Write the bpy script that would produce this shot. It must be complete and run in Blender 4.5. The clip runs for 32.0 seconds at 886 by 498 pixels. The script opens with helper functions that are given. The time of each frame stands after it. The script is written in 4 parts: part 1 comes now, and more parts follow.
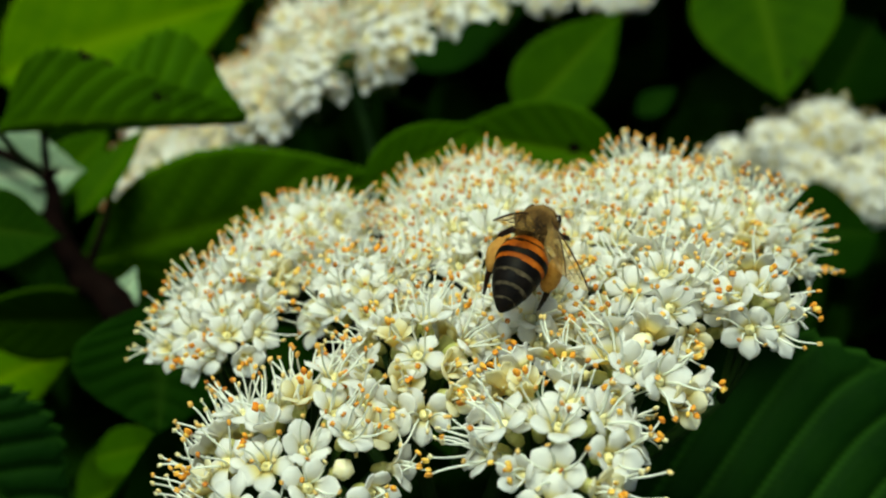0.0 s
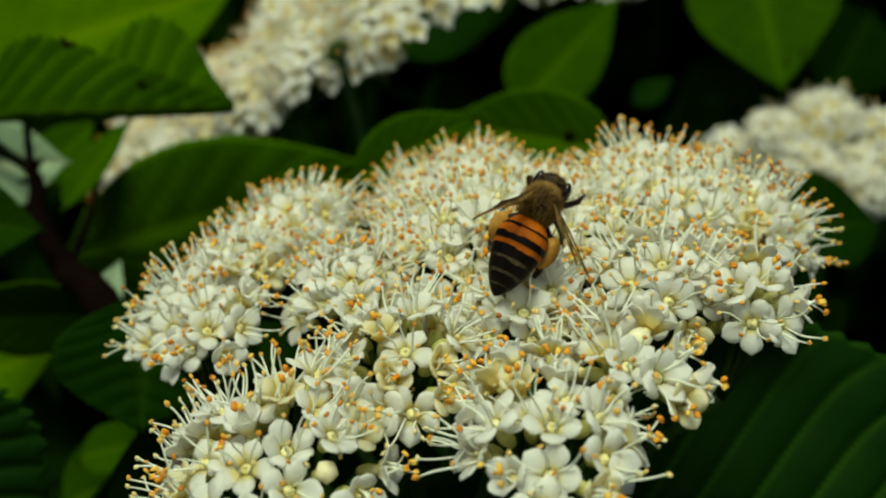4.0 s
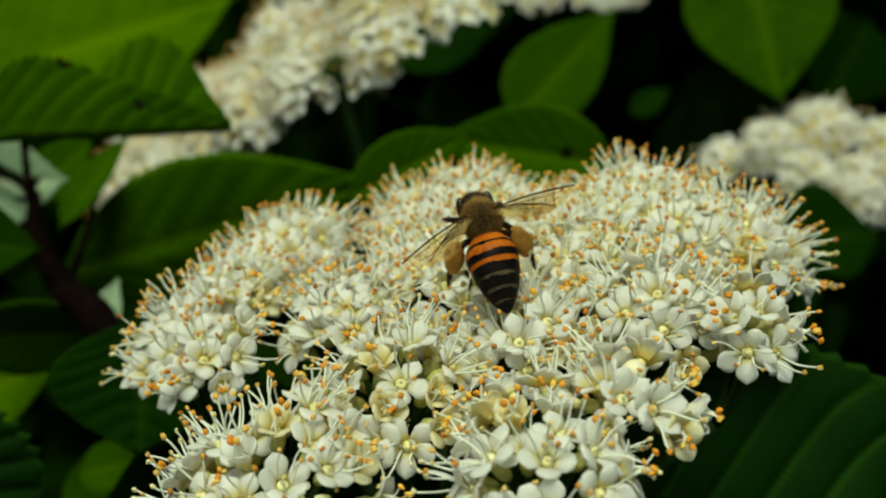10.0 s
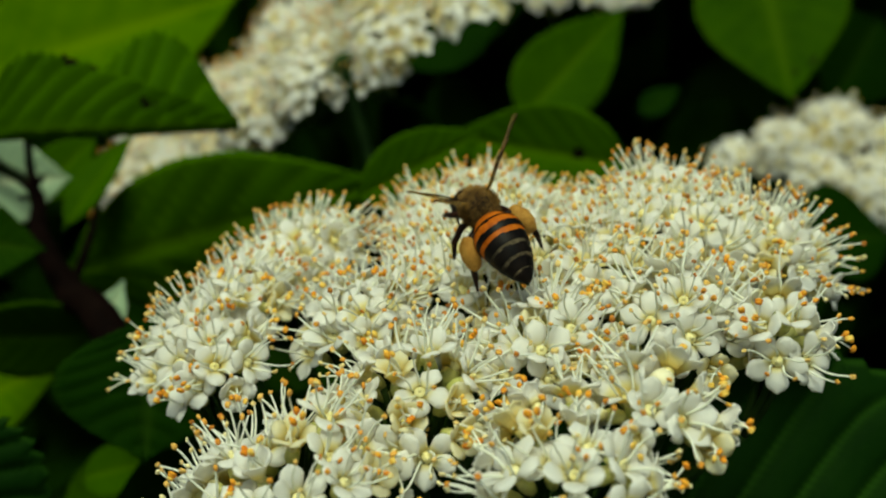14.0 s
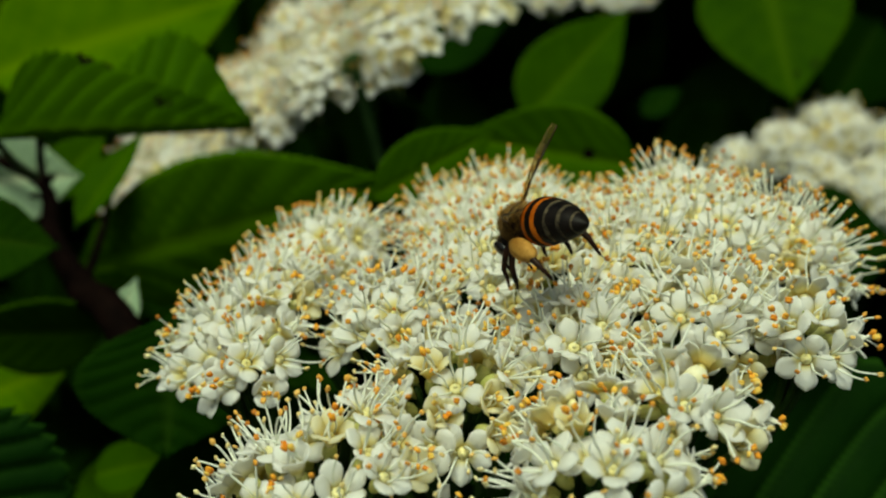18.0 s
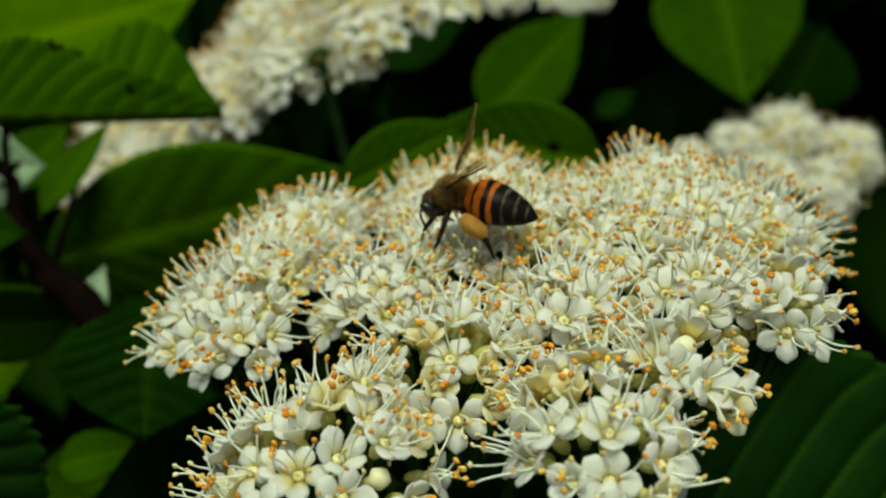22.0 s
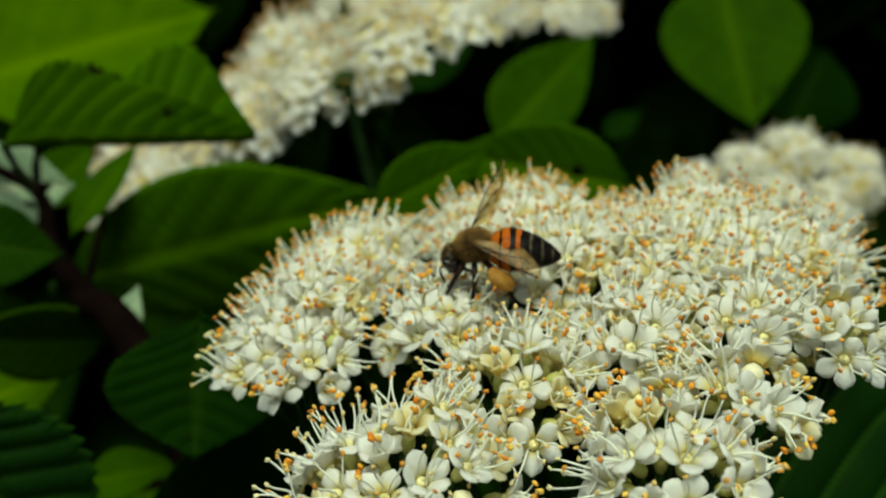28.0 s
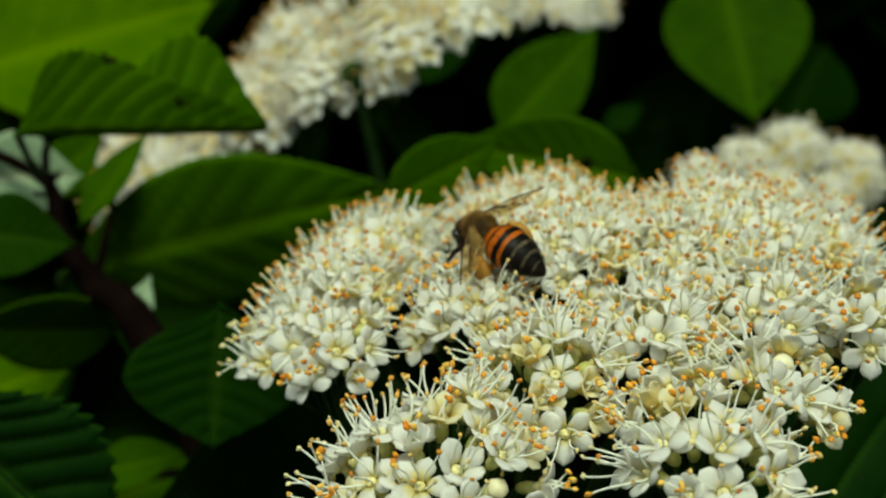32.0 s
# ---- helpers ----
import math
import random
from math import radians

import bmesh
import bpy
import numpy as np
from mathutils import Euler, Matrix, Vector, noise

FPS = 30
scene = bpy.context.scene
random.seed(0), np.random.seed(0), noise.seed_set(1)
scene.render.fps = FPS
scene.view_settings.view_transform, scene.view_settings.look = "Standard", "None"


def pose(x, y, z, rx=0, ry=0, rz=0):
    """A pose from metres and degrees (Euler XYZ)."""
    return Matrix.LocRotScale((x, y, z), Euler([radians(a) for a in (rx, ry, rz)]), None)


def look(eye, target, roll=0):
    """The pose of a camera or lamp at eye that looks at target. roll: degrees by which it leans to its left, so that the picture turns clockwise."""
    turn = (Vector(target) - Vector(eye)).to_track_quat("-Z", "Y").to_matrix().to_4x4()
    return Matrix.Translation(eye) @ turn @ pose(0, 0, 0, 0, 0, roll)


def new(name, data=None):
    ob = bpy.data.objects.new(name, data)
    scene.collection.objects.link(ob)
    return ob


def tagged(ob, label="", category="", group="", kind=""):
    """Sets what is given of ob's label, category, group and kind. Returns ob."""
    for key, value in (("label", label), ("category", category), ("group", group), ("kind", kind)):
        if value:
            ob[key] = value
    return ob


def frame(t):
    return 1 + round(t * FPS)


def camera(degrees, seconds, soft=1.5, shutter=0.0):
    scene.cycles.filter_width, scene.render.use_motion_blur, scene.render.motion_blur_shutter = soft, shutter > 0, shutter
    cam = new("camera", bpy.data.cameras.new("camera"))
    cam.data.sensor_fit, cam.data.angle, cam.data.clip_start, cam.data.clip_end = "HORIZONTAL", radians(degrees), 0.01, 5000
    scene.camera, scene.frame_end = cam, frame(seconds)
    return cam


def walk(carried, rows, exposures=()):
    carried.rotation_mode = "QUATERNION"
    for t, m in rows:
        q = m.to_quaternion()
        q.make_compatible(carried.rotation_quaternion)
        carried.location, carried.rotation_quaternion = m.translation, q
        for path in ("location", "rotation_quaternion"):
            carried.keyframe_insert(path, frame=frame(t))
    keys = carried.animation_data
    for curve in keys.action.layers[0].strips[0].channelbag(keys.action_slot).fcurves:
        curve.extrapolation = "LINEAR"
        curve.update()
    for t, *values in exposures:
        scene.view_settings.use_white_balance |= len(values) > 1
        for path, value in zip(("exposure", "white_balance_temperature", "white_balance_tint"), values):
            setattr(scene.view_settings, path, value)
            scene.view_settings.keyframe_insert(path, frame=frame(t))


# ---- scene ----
MM = 0.001


def mm(x, y, z):
    """Millimetres from the middle of the blossom, which stands 1 m above the soil."""
    return Vector((x, y, z + 1000.0)) * MM


# ---- camera ----
cam = camera(40.0, 32.0, soft=2.15)
PATH = [
    (0, (0.03, -115.66, 42.12), (0.00223, 0.94086, -0.33878), -0.00),
    (0.5, (-0.01, -115.37, 42.08), (0.00355, 0.94120, -0.33783), -0.06),
    (1, (0.80, -113.57, 42.39), (0.00243, 0.94042, -0.34001), -0.13),
    (1.5, (0.04, -112.89, 42.13), (0.00433, 0.94155, -0.33684), -0.11),
    (2, (-0.30, -111.48, 41.46), (0.00398, 0.94045, -0.33992), -0.27),
    (2.5, (-0.29, -111.17, 40.41), (0.00408, 0.94027, -0.34040), -0.25),
    (3, (0.56, -111.15, 40.73), (0.00183, 0.93885, -0.34431), -0.37),
    (3.5, (0.52, -111.38, 40.43), (0.00492, 0.93893, -0.34406), -0.08),
    (5.5, (2.23, -110.36, 40.55), (0.00545, 0.93748, -0.34800), -0.16),
    (6, (2.52, -110.19, 40.13), (0.00825, 0.93739, -0.34817), 0.02),
    (6.5, (3.18, -110.13, 39.87), (0.00766, 0.93687, -0.34959), -0.10),
    (7, (3.33, -110.02, 40.27), (0.00905, 0.93714, -0.34884), -0.08),
    (7.5, (3.18, -110.03, 41.67), (0.00930, 0.93788, -0.34684), -0.16),
    (8, (2.81, -110.44, 42.15), (0.00972, 0.93882, -0.34427), -0.21),
    (8.5, (2.02, -110.62, 42.09), (0.00953, 0.93911, -0.34347), -0.17),
    (9, (1.14, -110.68, 41.88), (0.00951, 0.93939, -0.34271), -0.21),
    (9.5, (1.16, -110.50, 42.17), (0.00732, 0.93915, -0.34343), -0.34),
    (10, (1.13, -110.59, 42.80), (0.00526, 0.93932, -0.34300), -0.36),
    (10.5, (0.37, -110.69, 42.78), (0.00711, 0.93986, -0.34149), -0.29),
    (11, (0.42, -110.27, 42.34), (0.00591, 0.93927, -0.34314), -0.30),
    (11.5, (0.73, -109.78, 42.55), (0.00474, 0.93905, -0.34376), -0.26),
    (12, (0.44, -108.94, 42.36), (0.00518, 0.93897, -0.34395), -0.26),
    (12.5, (0.06, -108.61, 42.16), (0.00516, 0.93914, -0.34349), -0.35),
    (13, (-0.62, -107.84, 42.07), (0.00447, 0.93916, -0.34345), -0.35),
    (13.5, (-0.64, -107.59, 41.99), (0.00456, 0.93949, -0.34256), -0.24),
    (14, (-0.45, -107.25, 42.09), (0.00462, 0.93887, -0.34423), -0.23),
    (14.5, (-0.76, -107.15, 41.63), (0.00535, 0.93894, -0.34403), -0.24),
    (16.5, (-2.35, -105.80, 41.77), (0.00533, 0.93876, -0.34452), -0.11),
    (17, (-2.83, -106.36, 41.89), (0.00818, 0.93888, -0.34415), 0.03),
    (17.5, (-3.54, -107.02, 42.15), (0.00906, 0.93820, -0.34598), 0.07),
    (18, (-4.34, -108.48, 42.38), (0.01450, 0.93886, -0.34399), 0.18),
    (18.5, (-4.42, -109.35, 43.32), (0.01811, 0.93796, -0.34626), 0.20),
    (19, (-5.63, -110.16, 43.81), (0.02759, 0.93832, -0.34465), 0.57),
    (19.5, (-6.43, -110.95, 43.21), (0.03698, 0.93829, -0.34386), 0.78),
    (20, (-6.66, -110.78, 42.88), (0.04188, 0.93666, -0.34772), 0.88),
    (20.5, (-7.43, -110.75, 41.47), (0.04973, 0.93762, -0.34408), 1.18),
    (21, (-7.93, -110.86, 40.80), (0.05523, 0.93846, -0.34095), 1.31),
    (21.5, (-8.61, -111.37, 41.12), (0.05867, 0.93936, -0.33788), 1.36),
    (22, (-9.11, -111.56, 40.46), (0.06412, 0.93927, -0.33715), 1.59),
    (22.5, (-9.14, -111.49, 40.34), (0.06679, 0.93924, -0.33669), 1.50),
    (23, (-9.96, -111.49, 40.41), (0.07073, 0.94033, -0.33282), 1.62),
    (23.5, (-10.96, -111.19, 40.59), (0.07291, 0.94028, -0.33249), 1.59),
    (24, (-12.23, -111.50, 39.89), (0.07784, 0.94066, -0.33030), 1.84),
    (24.5, (-12.49, -111.17, 40.38), (0.07691, 0.94024, -0.33172), 1.86),
    (25, (-12.33, -111.58, 41.29), (0.07676, 0.94060, -0.33072), 1.78),
    (25.5, (-13.28, -111.89, 41.46), (0.08106, 0.94126, -0.32782), 1.97),
    (27.5, (-16.74, -113.55, 42.56), (0.08015, 0.94184, -0.32637), 2.09),
    (28, (-17.65, -114.00, 42.75), (0.08124, 0.94174, -0.32638), 2.23),
    (28.5, (-18.14, -114.40, 42.72), (0.08265, 0.94116, -0.32771), 2.26),
    (29, (-18.20, -114.79, 42.73), (0.08384, 0.94041, -0.32955), 2.33),
    (29.5, (-18.34, -114.87, 42.67), (0.08430, 0.94020, -0.33002), 2.31),
    (30, (-18.19, -114.97, 42.77), (0.08558, 0.93990, -0.33055), 2.39),
    (30.5, (-19.02, -114.86, 42.74), (0.08894, 0.94004, -0.32925), 2.55),
    (31, (-19.70, -114.65, 42.72), (0.09107, 0.93979, -0.32941), 2.57),
    (31.5, (-20.28, -114.59, 42.91), (0.09096, 0.93939, -0.33057), 2.60),
    (32, (-21.67, -114.38, 42.58), (0.09204, 0.93895, -0.33152), 2.69),
]
walk(cam, [(t, look(mm(*eye), mm(*eye) + Vector(way), roll)) for t, eye, way, roll in PATH],
     exposures=[(0, -0.12, 6550, -19), (1.0, -0.31, 6900, -20), (2.0, -0.50, 7450, -20), (6.0, -0.47, 7280, -20), (17.0, -0.47, 7230, -20), (25.0, -0.46, 7050, -19), (28.0, -0.41, 7000, -19), (32.0, -0.41, 7000, -19)])
cam.data.dof.use_dof = True
cam.data.dof.focus_distance = 0.103
cam.data.dof.aperture_fstop = 33.0
cam.data.dof.aperture_blades = 0

# ---- light: soft bright shade under an open sky ----
world = bpy.data.worlds.new("sky")
scene.world = world
world.use_nodes = True
wn, wl = world.node_tree.nodes, world.node_tree.links
sky = wn.new("ShaderNodeTexSky")
sky.sky_type, sky.sun_disc = "NISHITA", False
sky.sun_elevation, sky.sun_rotation = radians(69), radians(199)
sky.dust_density, sky.ozone_density = 3.0, 1.0
wn["Background"].inputs[1].default_value = 0.088
wl.new(sky.outputs[0], wn["Background"].inputs[0])
sun = new("sun", bpy.data.lights.new("sun", "SUN"))
sun.data.energy, sun.data.angle, sun.data.color = 3.9, radians(30), (1.0, 0.98, 0.91)
sun.matrix_world = look((0, 0, 3), (0.11, 0.32, 2.1))


# ---- materials ----
def shader(name, rough=0.5, spec=0.5, metal=0.0):
    m = bpy.data.materials.new(name)
    m.use_nodes = True
    n = m.node_tree.nodes
    b = n["Principled BSDF"]
    b.inputs["Roughness"].default_value = rough
    b.inputs["Specular IOR Level"].default_value = spec
    b.inputs["Metallic"].default_value = metal
    return m, n, m.node_tree.links, b


def ramp(n, stops):
    r = n.new("ShaderNodeValToRGB")
    e = r.color_ramp.elements
    while len(e) < len(stops):
        e.new(0.5)
    for k, (at, col) in zip(e, stops):
        k.position, k.color = at, (*col, 1)
    return r


def grain(n, l, scale, detail=4.0, warp=0.0):
    """Noise in the object's own space; scale in features per metre."""
    c = n.new("ShaderNodeTexCoord")
    t = n.new("ShaderNodeTexNoise")
    t.inputs["Scale"].default_value, t.inputs["Detail"].default_value = scale, detail
    t.inputs["Distortion"].default_value = warp
    l.new(c.outputs["Object"], t.inputs["Vector"])
    return t


def relief(n, l, b, height, strength, depth):
    k = n.new("ShaderNodeBump")
    k.inputs["Strength"].default_value, k.inputs["Distance"].default_value = strength, depth
    l.new(height, k.inputs["Height"])
    l.new(k.outputs[0], b.inputs["Normal"])
    return k


def thin(m, n, l, b, share, colour_from, tint=None):
    """Lets a share of the light through a thin blade."""
    t = n.new("ShaderNodeBsdfTranslucent")
    x = n.new("ShaderNodeMixShader")
    x.inputs[0].default_value = share
    if tint:
        g = n.new("ShaderNodeMix")
        g.data_type, g.blend_type = "RGBA", "MULTIPLY"
        g.inputs[0].default_value = 1.0
        l.new(colour_from, g.inputs[6])
        g.inputs[7].default_value = (*tint, 1)
        colour_from = g.outputs[2]
    l.new(colour_from, t.inputs[0])
    l.new(b.outputs[0], x.inputs[1])
    l.new(t.outputs[0], x.inputs[2])
    l.new(x.outputs[0], n["Material Output"].inputs[0])


def mottled(name, stops, scale, rough=0.5, spec=0.4, bump=0.0, depth=0.0001, fine=6.0, through_share=0.0, tint=None, vary=0.0):
    """Two scales of noise through a colour ramp, with fine relief; vary: spread from object to object."""
    m, n, l, b = shader(name, rough, spec)
    big, small = grain(n, l, scale), grain(n, l, scale * fine, 3.0)
    add = n.new("ShaderNodeMath")
    add.operation = "MULTIPLY_ADD"
    l.new(small.outputs[0], add.inputs[0])
    add.inputs[1].default_value = 0.45
    l.new(big.outputs[0], add.inputs[2])
    sub = n.new("ShaderNodeMath")
    sub.operation = "SUBTRACT"
    l.new(add.outputs[0], sub.inputs[0])
    sub.inputs[1].default_value = 0.225
    out = sub.outputs[0]
    if vary:
        info = n.new("ShaderNodeObjectInfo")
        v = n.new("ShaderNodeMath")
        v.operation = "MULTIPLY_ADD"
        l.new(info.outputs["Random"], v.inputs[0])
        v.inputs[1].default_value = vary
        l.new(out, v.inputs[2])
        w = n.new("ShaderNodeMath")
        w.operation = "SUBTRACT"
        l.new(v.outputs[0], w.inputs[0])
        w.inputs[1].default_value = vary / 2
        out = w.outputs[0]
    r = ramp(n, stops)
    l.new(out, r.inputs[0])
    l.new(r.outputs[0], b.inputs["Base Color"])
    if bump:
        relief(n, l, b, small.outputs[0], bump, depth)
    if through_share:
        thin(m, n, l, b, through_share, r.outputs[0], tint)
    return m


def petal_material(name, stops, tint):
    """Petals that turn cream-yellow towards the throat, with warm shade in that colour, thin enough to glow."""
    m, n, l, b = shader(name, 0.6, 0.15)
    big, fine = grain(n, l, 350), grain(n, l, 2200, 3.0)
    info = n.new("ShaderNodeObjectInfo")
    tip = n.new("ShaderNodeAttribute")
    tip.attribute_name = "vein"
    a = n.new("ShaderNodeMath")
    a.operation = "MULTIPLY_ADD"
    l.new(big.outputs[0], a.inputs[0])
    a.inputs[1].default_value = 0.30
    l.new(tip.outputs["Fac"], a.inputs[2])
    c = n.new("ShaderNodeMath")
    c.operation = "MULTIPLY_ADD"
    l.new(info.outputs["Random"], c.inputs[0])
    c.inputs[1].default_value = 0.42
    l.new(a.outputs[0], c.inputs[2])
    r = ramp(n, stops)
    l.new(c.outputs[0], r.inputs[0])
    l.new(r.outputs[0], b.inputs["Base Color"])
    fold = grain(n, l, 1100, 2.0, 0.5)
    both = n.new("ShaderNodeMath")
    both.operation = "MULTIPLY_ADD"
    l.new(fine.outputs[0], both.inputs[0])
    both.inputs[1].default_value = 0.35
    l.new(fold.outputs[0], both.inputs[2])
    relief(n, l, b, both.outputs[0], 0.35, 0.0003)
    thin(m, n, l, b, 0.57, r.outputs[0], tint)
    return m


# cream spread past the throat for warm shade, tips bluish for skylight
PETAL = petal_material("petal_white", [(0.26, (0.88, 0.74, 0.26)), (0.50, (0.95, 0.89, 0.52)), (0.72, (0.98, 0.97, 0.94)), (1.0, (0.975, 0.978, 0.985))], (1.0, 0.97, 0.87))
PETAL_CREAM = petal_material("petal_cream", [(0.3, (0.86, 0.72, 0.24)), (0.7, (0.95, 0.88, 0.52)), (1.15, (0.97, 0.95, 0.80))], (1.0, 0.94, 0.66))
CREAM = mottled("bud_cream", [(0.3, (0.84, 0.74, 0.38)), (0.6, (0.92, 0.86, 0.60))], 400, 0.45, 0.4, 0.15, 0.0001, through_share=0.12, vary=0.3)
THROAT = mottled("throat_yellow", [(0.3, (0.76, 0.66, 0.26)), (0.7, (0.86, 0.80, 0.46))], 700, 0.45, 0.4, 0.2, 0.0001, vary=0.3)
FILAMENT = mottled("filament_white", [(0.3, (0.95, 0.955, 0.80)), (0.7, (0.975, 0.978, 0.90))], 500, 0.5, 0.15, through_share=0.2, vary=0.3)
CALYX = mottled("calyx_green", [(0.3, (0.34, 0.36, 0.08)), (0.7, (0.56, 0.54, 0.20))], 500, 0.5, 0.4, 0.2, 0.0001, vary=0.3)
STALK = mottled("stalk_green", [(0.3, (0.014, 0.036, 0.005)), (0.7, (0.028, 0.058, 0.009))], 300, 0.55, 0.12, 0.2, 0.0001, vary=0.2)
# darkened stalk green: the shade under a blossom is put into the colour
STALK_SHADED = mottled("stalk_shaded_green", [(0.3, (0.004, 0.012, 0.002)), (0.7, (0.009, 0.022, 0.004))], 300, 0.7, 0.05, 0.2, 0.0001)
BARK = mottled("twig_bark", [(0.3, (0.0025, 0.0012, 0.0009)), (0.7, (0.0065, 0.003, 0.0022))], 250, 0.8, 0.02, 0.5, 0.0003)
SOIL = mottled("soil", [(0.3, (0.006, 0.005, 0.003)), (0.7, (0.018, 0.014, 0.008))], 30, 0.9, 0.2, 0.6, 0.004)


def anther_material(name, by_piece):
    """Pollen from pale yellow to rust, from stamen to stamen or from piece to piece of a joined mesh."""
    m, n, l, b = shader(name, 0.75, 0.2)
    info = n.new("ShaderNodeNewGeometry" if by_piece else "ShaderNodeObjectInfo")
    r = ramp(n, [(0.0, (0.86, 0.72, 0.34)), (0.22, (0.82, 0.56, 0.18)), (0.42, (0.80, 0.44, 0.095)), (0.74, (0.76, 0.34, 0.05)), (0.92, (0.62, 0.23, 0.035)), (1.0, (0.40, 0.15, 0.03))])
    g = grain(n, l, 2500, 2.0)
    a = n.new("ShaderNodeMath")
    a.operation = "MULTIPLY_ADD"
    l.new(g.outputs[0], a.inputs[0])
    a.inputs[1].default_value = 0.3
    l.new(info.outputs["Random Per Island" if by_piece else "Random"], a.inputs[2])
    s = n.new("ShaderNodeMath")
    s.operation = "SUBTRACT"
    l.new(a.outputs[0], s.inputs[0])
    s.inputs[1].default_value = 0.15
    l.new(s.outputs[0], r.inputs[0])
    l.new(r.outputs[0], b.inputs["Base Color"])
    relief(n, l, b, g.outputs[0], 0.6, 0.0001)
    return m


ANTHER = anther_material("anther_pollen", False)
RIPE = mottled("anther_unopened_orange", [(0.25, (0.88, 0.58, 0.12)), (0.5, (0.84, 0.38, 0.04)), (0.8, (0.68, 0.22, 0.02))], 900, 0.7, 0.2, 0.5, 0.0001, vary=0.6)
PALE_ANTHER = mottled("anther_pale_yellow", [(0.2, (0.78, 0.48, 0.14)), (0.45, (0.84, 0.64, 0.26)), (0.75, (0.88, 0.78, 0.44))], 900, 0.7, 0.2, 0.4, 0.0001, vary=0.7)
ANTHER_MIX = anther_material("anther_pollen_mixed", True)


def leaf_material(name, dark, lit, share, rough=0.6, spec=0.012, pale=1.15):
    """Leaf green: broad mottling, fine cells, per-leaf tone; the veins are paler by the blade's own vein mask."""
    m, n, l, b = shader(name, rough, spec)
    big, small = grain(n, l, 90, 4.0, 0.4), grain(n, l, 1400, 3.0)
    mix = n.new("ShaderNodeMath")
    mix.operation = "MULTIPLY_ADD"
    l.new(small.outputs[0], mix.inputs[0])
    mix.inputs[1].default_value = 0.35
    l.new(big.outputs[0], mix.inputs[2])
    r = ramp(n, [(0.4, dark), (0.95, lit)])
    l.new(mix.outputs[0], r.inputs[0])
    v = n.new("ShaderNodeAttribute")
    v.attribute_name = "vein"
    g = n.new("ShaderNodeMix")
    g.data_type = "RGBA"
    l.new(v.outputs["Fac"], g.inputs[0])
    l.new(r.outputs[0], g.inputs[6])
    g.inputs[7].default_value = (lit[0] * 1.2 * pale + 0.002, lit[1] * pale + 0.002, lit[2] * pale + 0.001, 1)
    l.new(g.outputs[2], b.inputs["Base Color"])
    relief(n, l, b, small.outputs[0], 0.35, 0.0002)
    thin(m, n, l, b, share, g.outputs[2], (1.0, 1.0, 0.45))
    return m


LEAF = leaf_material("leaf_green", (0.018, 0.052, 0.0005), (0.040, 0.102, 0.0008), 0.20)
LEAF_VEINED = leaf_material("leaf_veined_green", (0.020, 0.056, 0.0006), (0.042, 0.106, 0.0010), 0.20, 0.6, 0.012, 2.1)
# veined green darkened: the shade on two low leaves is put into the colour
LEAF_SHADED_VEINED = leaf_material("leaf_shaded_green", (0.0026, 0.0135, 0.0010), (0.0066, 0.025, 0.0018), 0.10, 0.65, 0.02, 3.0)
# two dimmer copies of leaf_green, with part shade put into the colour
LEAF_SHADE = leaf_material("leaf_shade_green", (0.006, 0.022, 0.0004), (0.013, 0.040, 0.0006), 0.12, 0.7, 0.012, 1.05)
LEAF_DIMMED = leaf_material("leaf_dimmed_green", (0.014, 0.044, 0.0004), (0.032, 0.082, 0.0006), 0.22)
# brighter, yellower green: light shining through is put into the colour too
LEAF_BACKLIT = leaf_material("leaf_backlit_green", (0.066, 0.165, 0.001), (0.13, 0.27, 0.002), 0.5)
LEAF_PALE = leaf_material("leaf_pale_underside", (0.30, 0.44, 0.26), (0.46, 0.60, 0.40), 0.3, 0.6)
# leaf_green copied much darker: deep shade is put into the base colour
LEAF_DEEP_SHADE = leaf_material("leaf_deep_shade", (0.003, 0.013, 0.0003), (0.0065, 0.025, 0.0005), 0.10, 0.75, 0.012)


# ---- mesh helpers ----
def mesh_of(name, verts, faces, mats, index=None, smooth=True, vein=None):
    """One mesh from millimetres."""
    me = bpy.data.meshes.new(name)
    me.from_pydata([tuple(c * MM for c in v) for v in verts], [], faces)
    for m in mats:
        me.materials.append(m)
    if index is not None:
        me.polygons.foreach_set("material_index", index)
    if smooth:
        me.polygons.foreach_set("use_smooth", [True] * len(me.polygons))
    if vein is not None:
        a = me.attributes.new("vein", "FLOAT", "POINT")
        a.data.foreach_set("value", vein)
    me.update()
    return me


class Shape:
    """Gathers pieces of one mesh: vertices, faces and a material number for each face."""

    def __init__(self):
        self.v, self.f, self.m, self.a = [], [], [], []

    def add(self, verts, faces, mat=0, vein=None):
        k = len(self.v)
        self.v += [tuple(p) for p in verts]
        self.f += [tuple(i + k for i in face) for face in faces]
        self.m += [mat] * len(faces)
        self.a += list(vein) if vein is not None else [0.0] * len(verts)
        return self

    def mesh(self, name, mats, vein=False):
        return mesh_of(name, self.v, self.f, mats, self.m, True, self.a if vein else None)


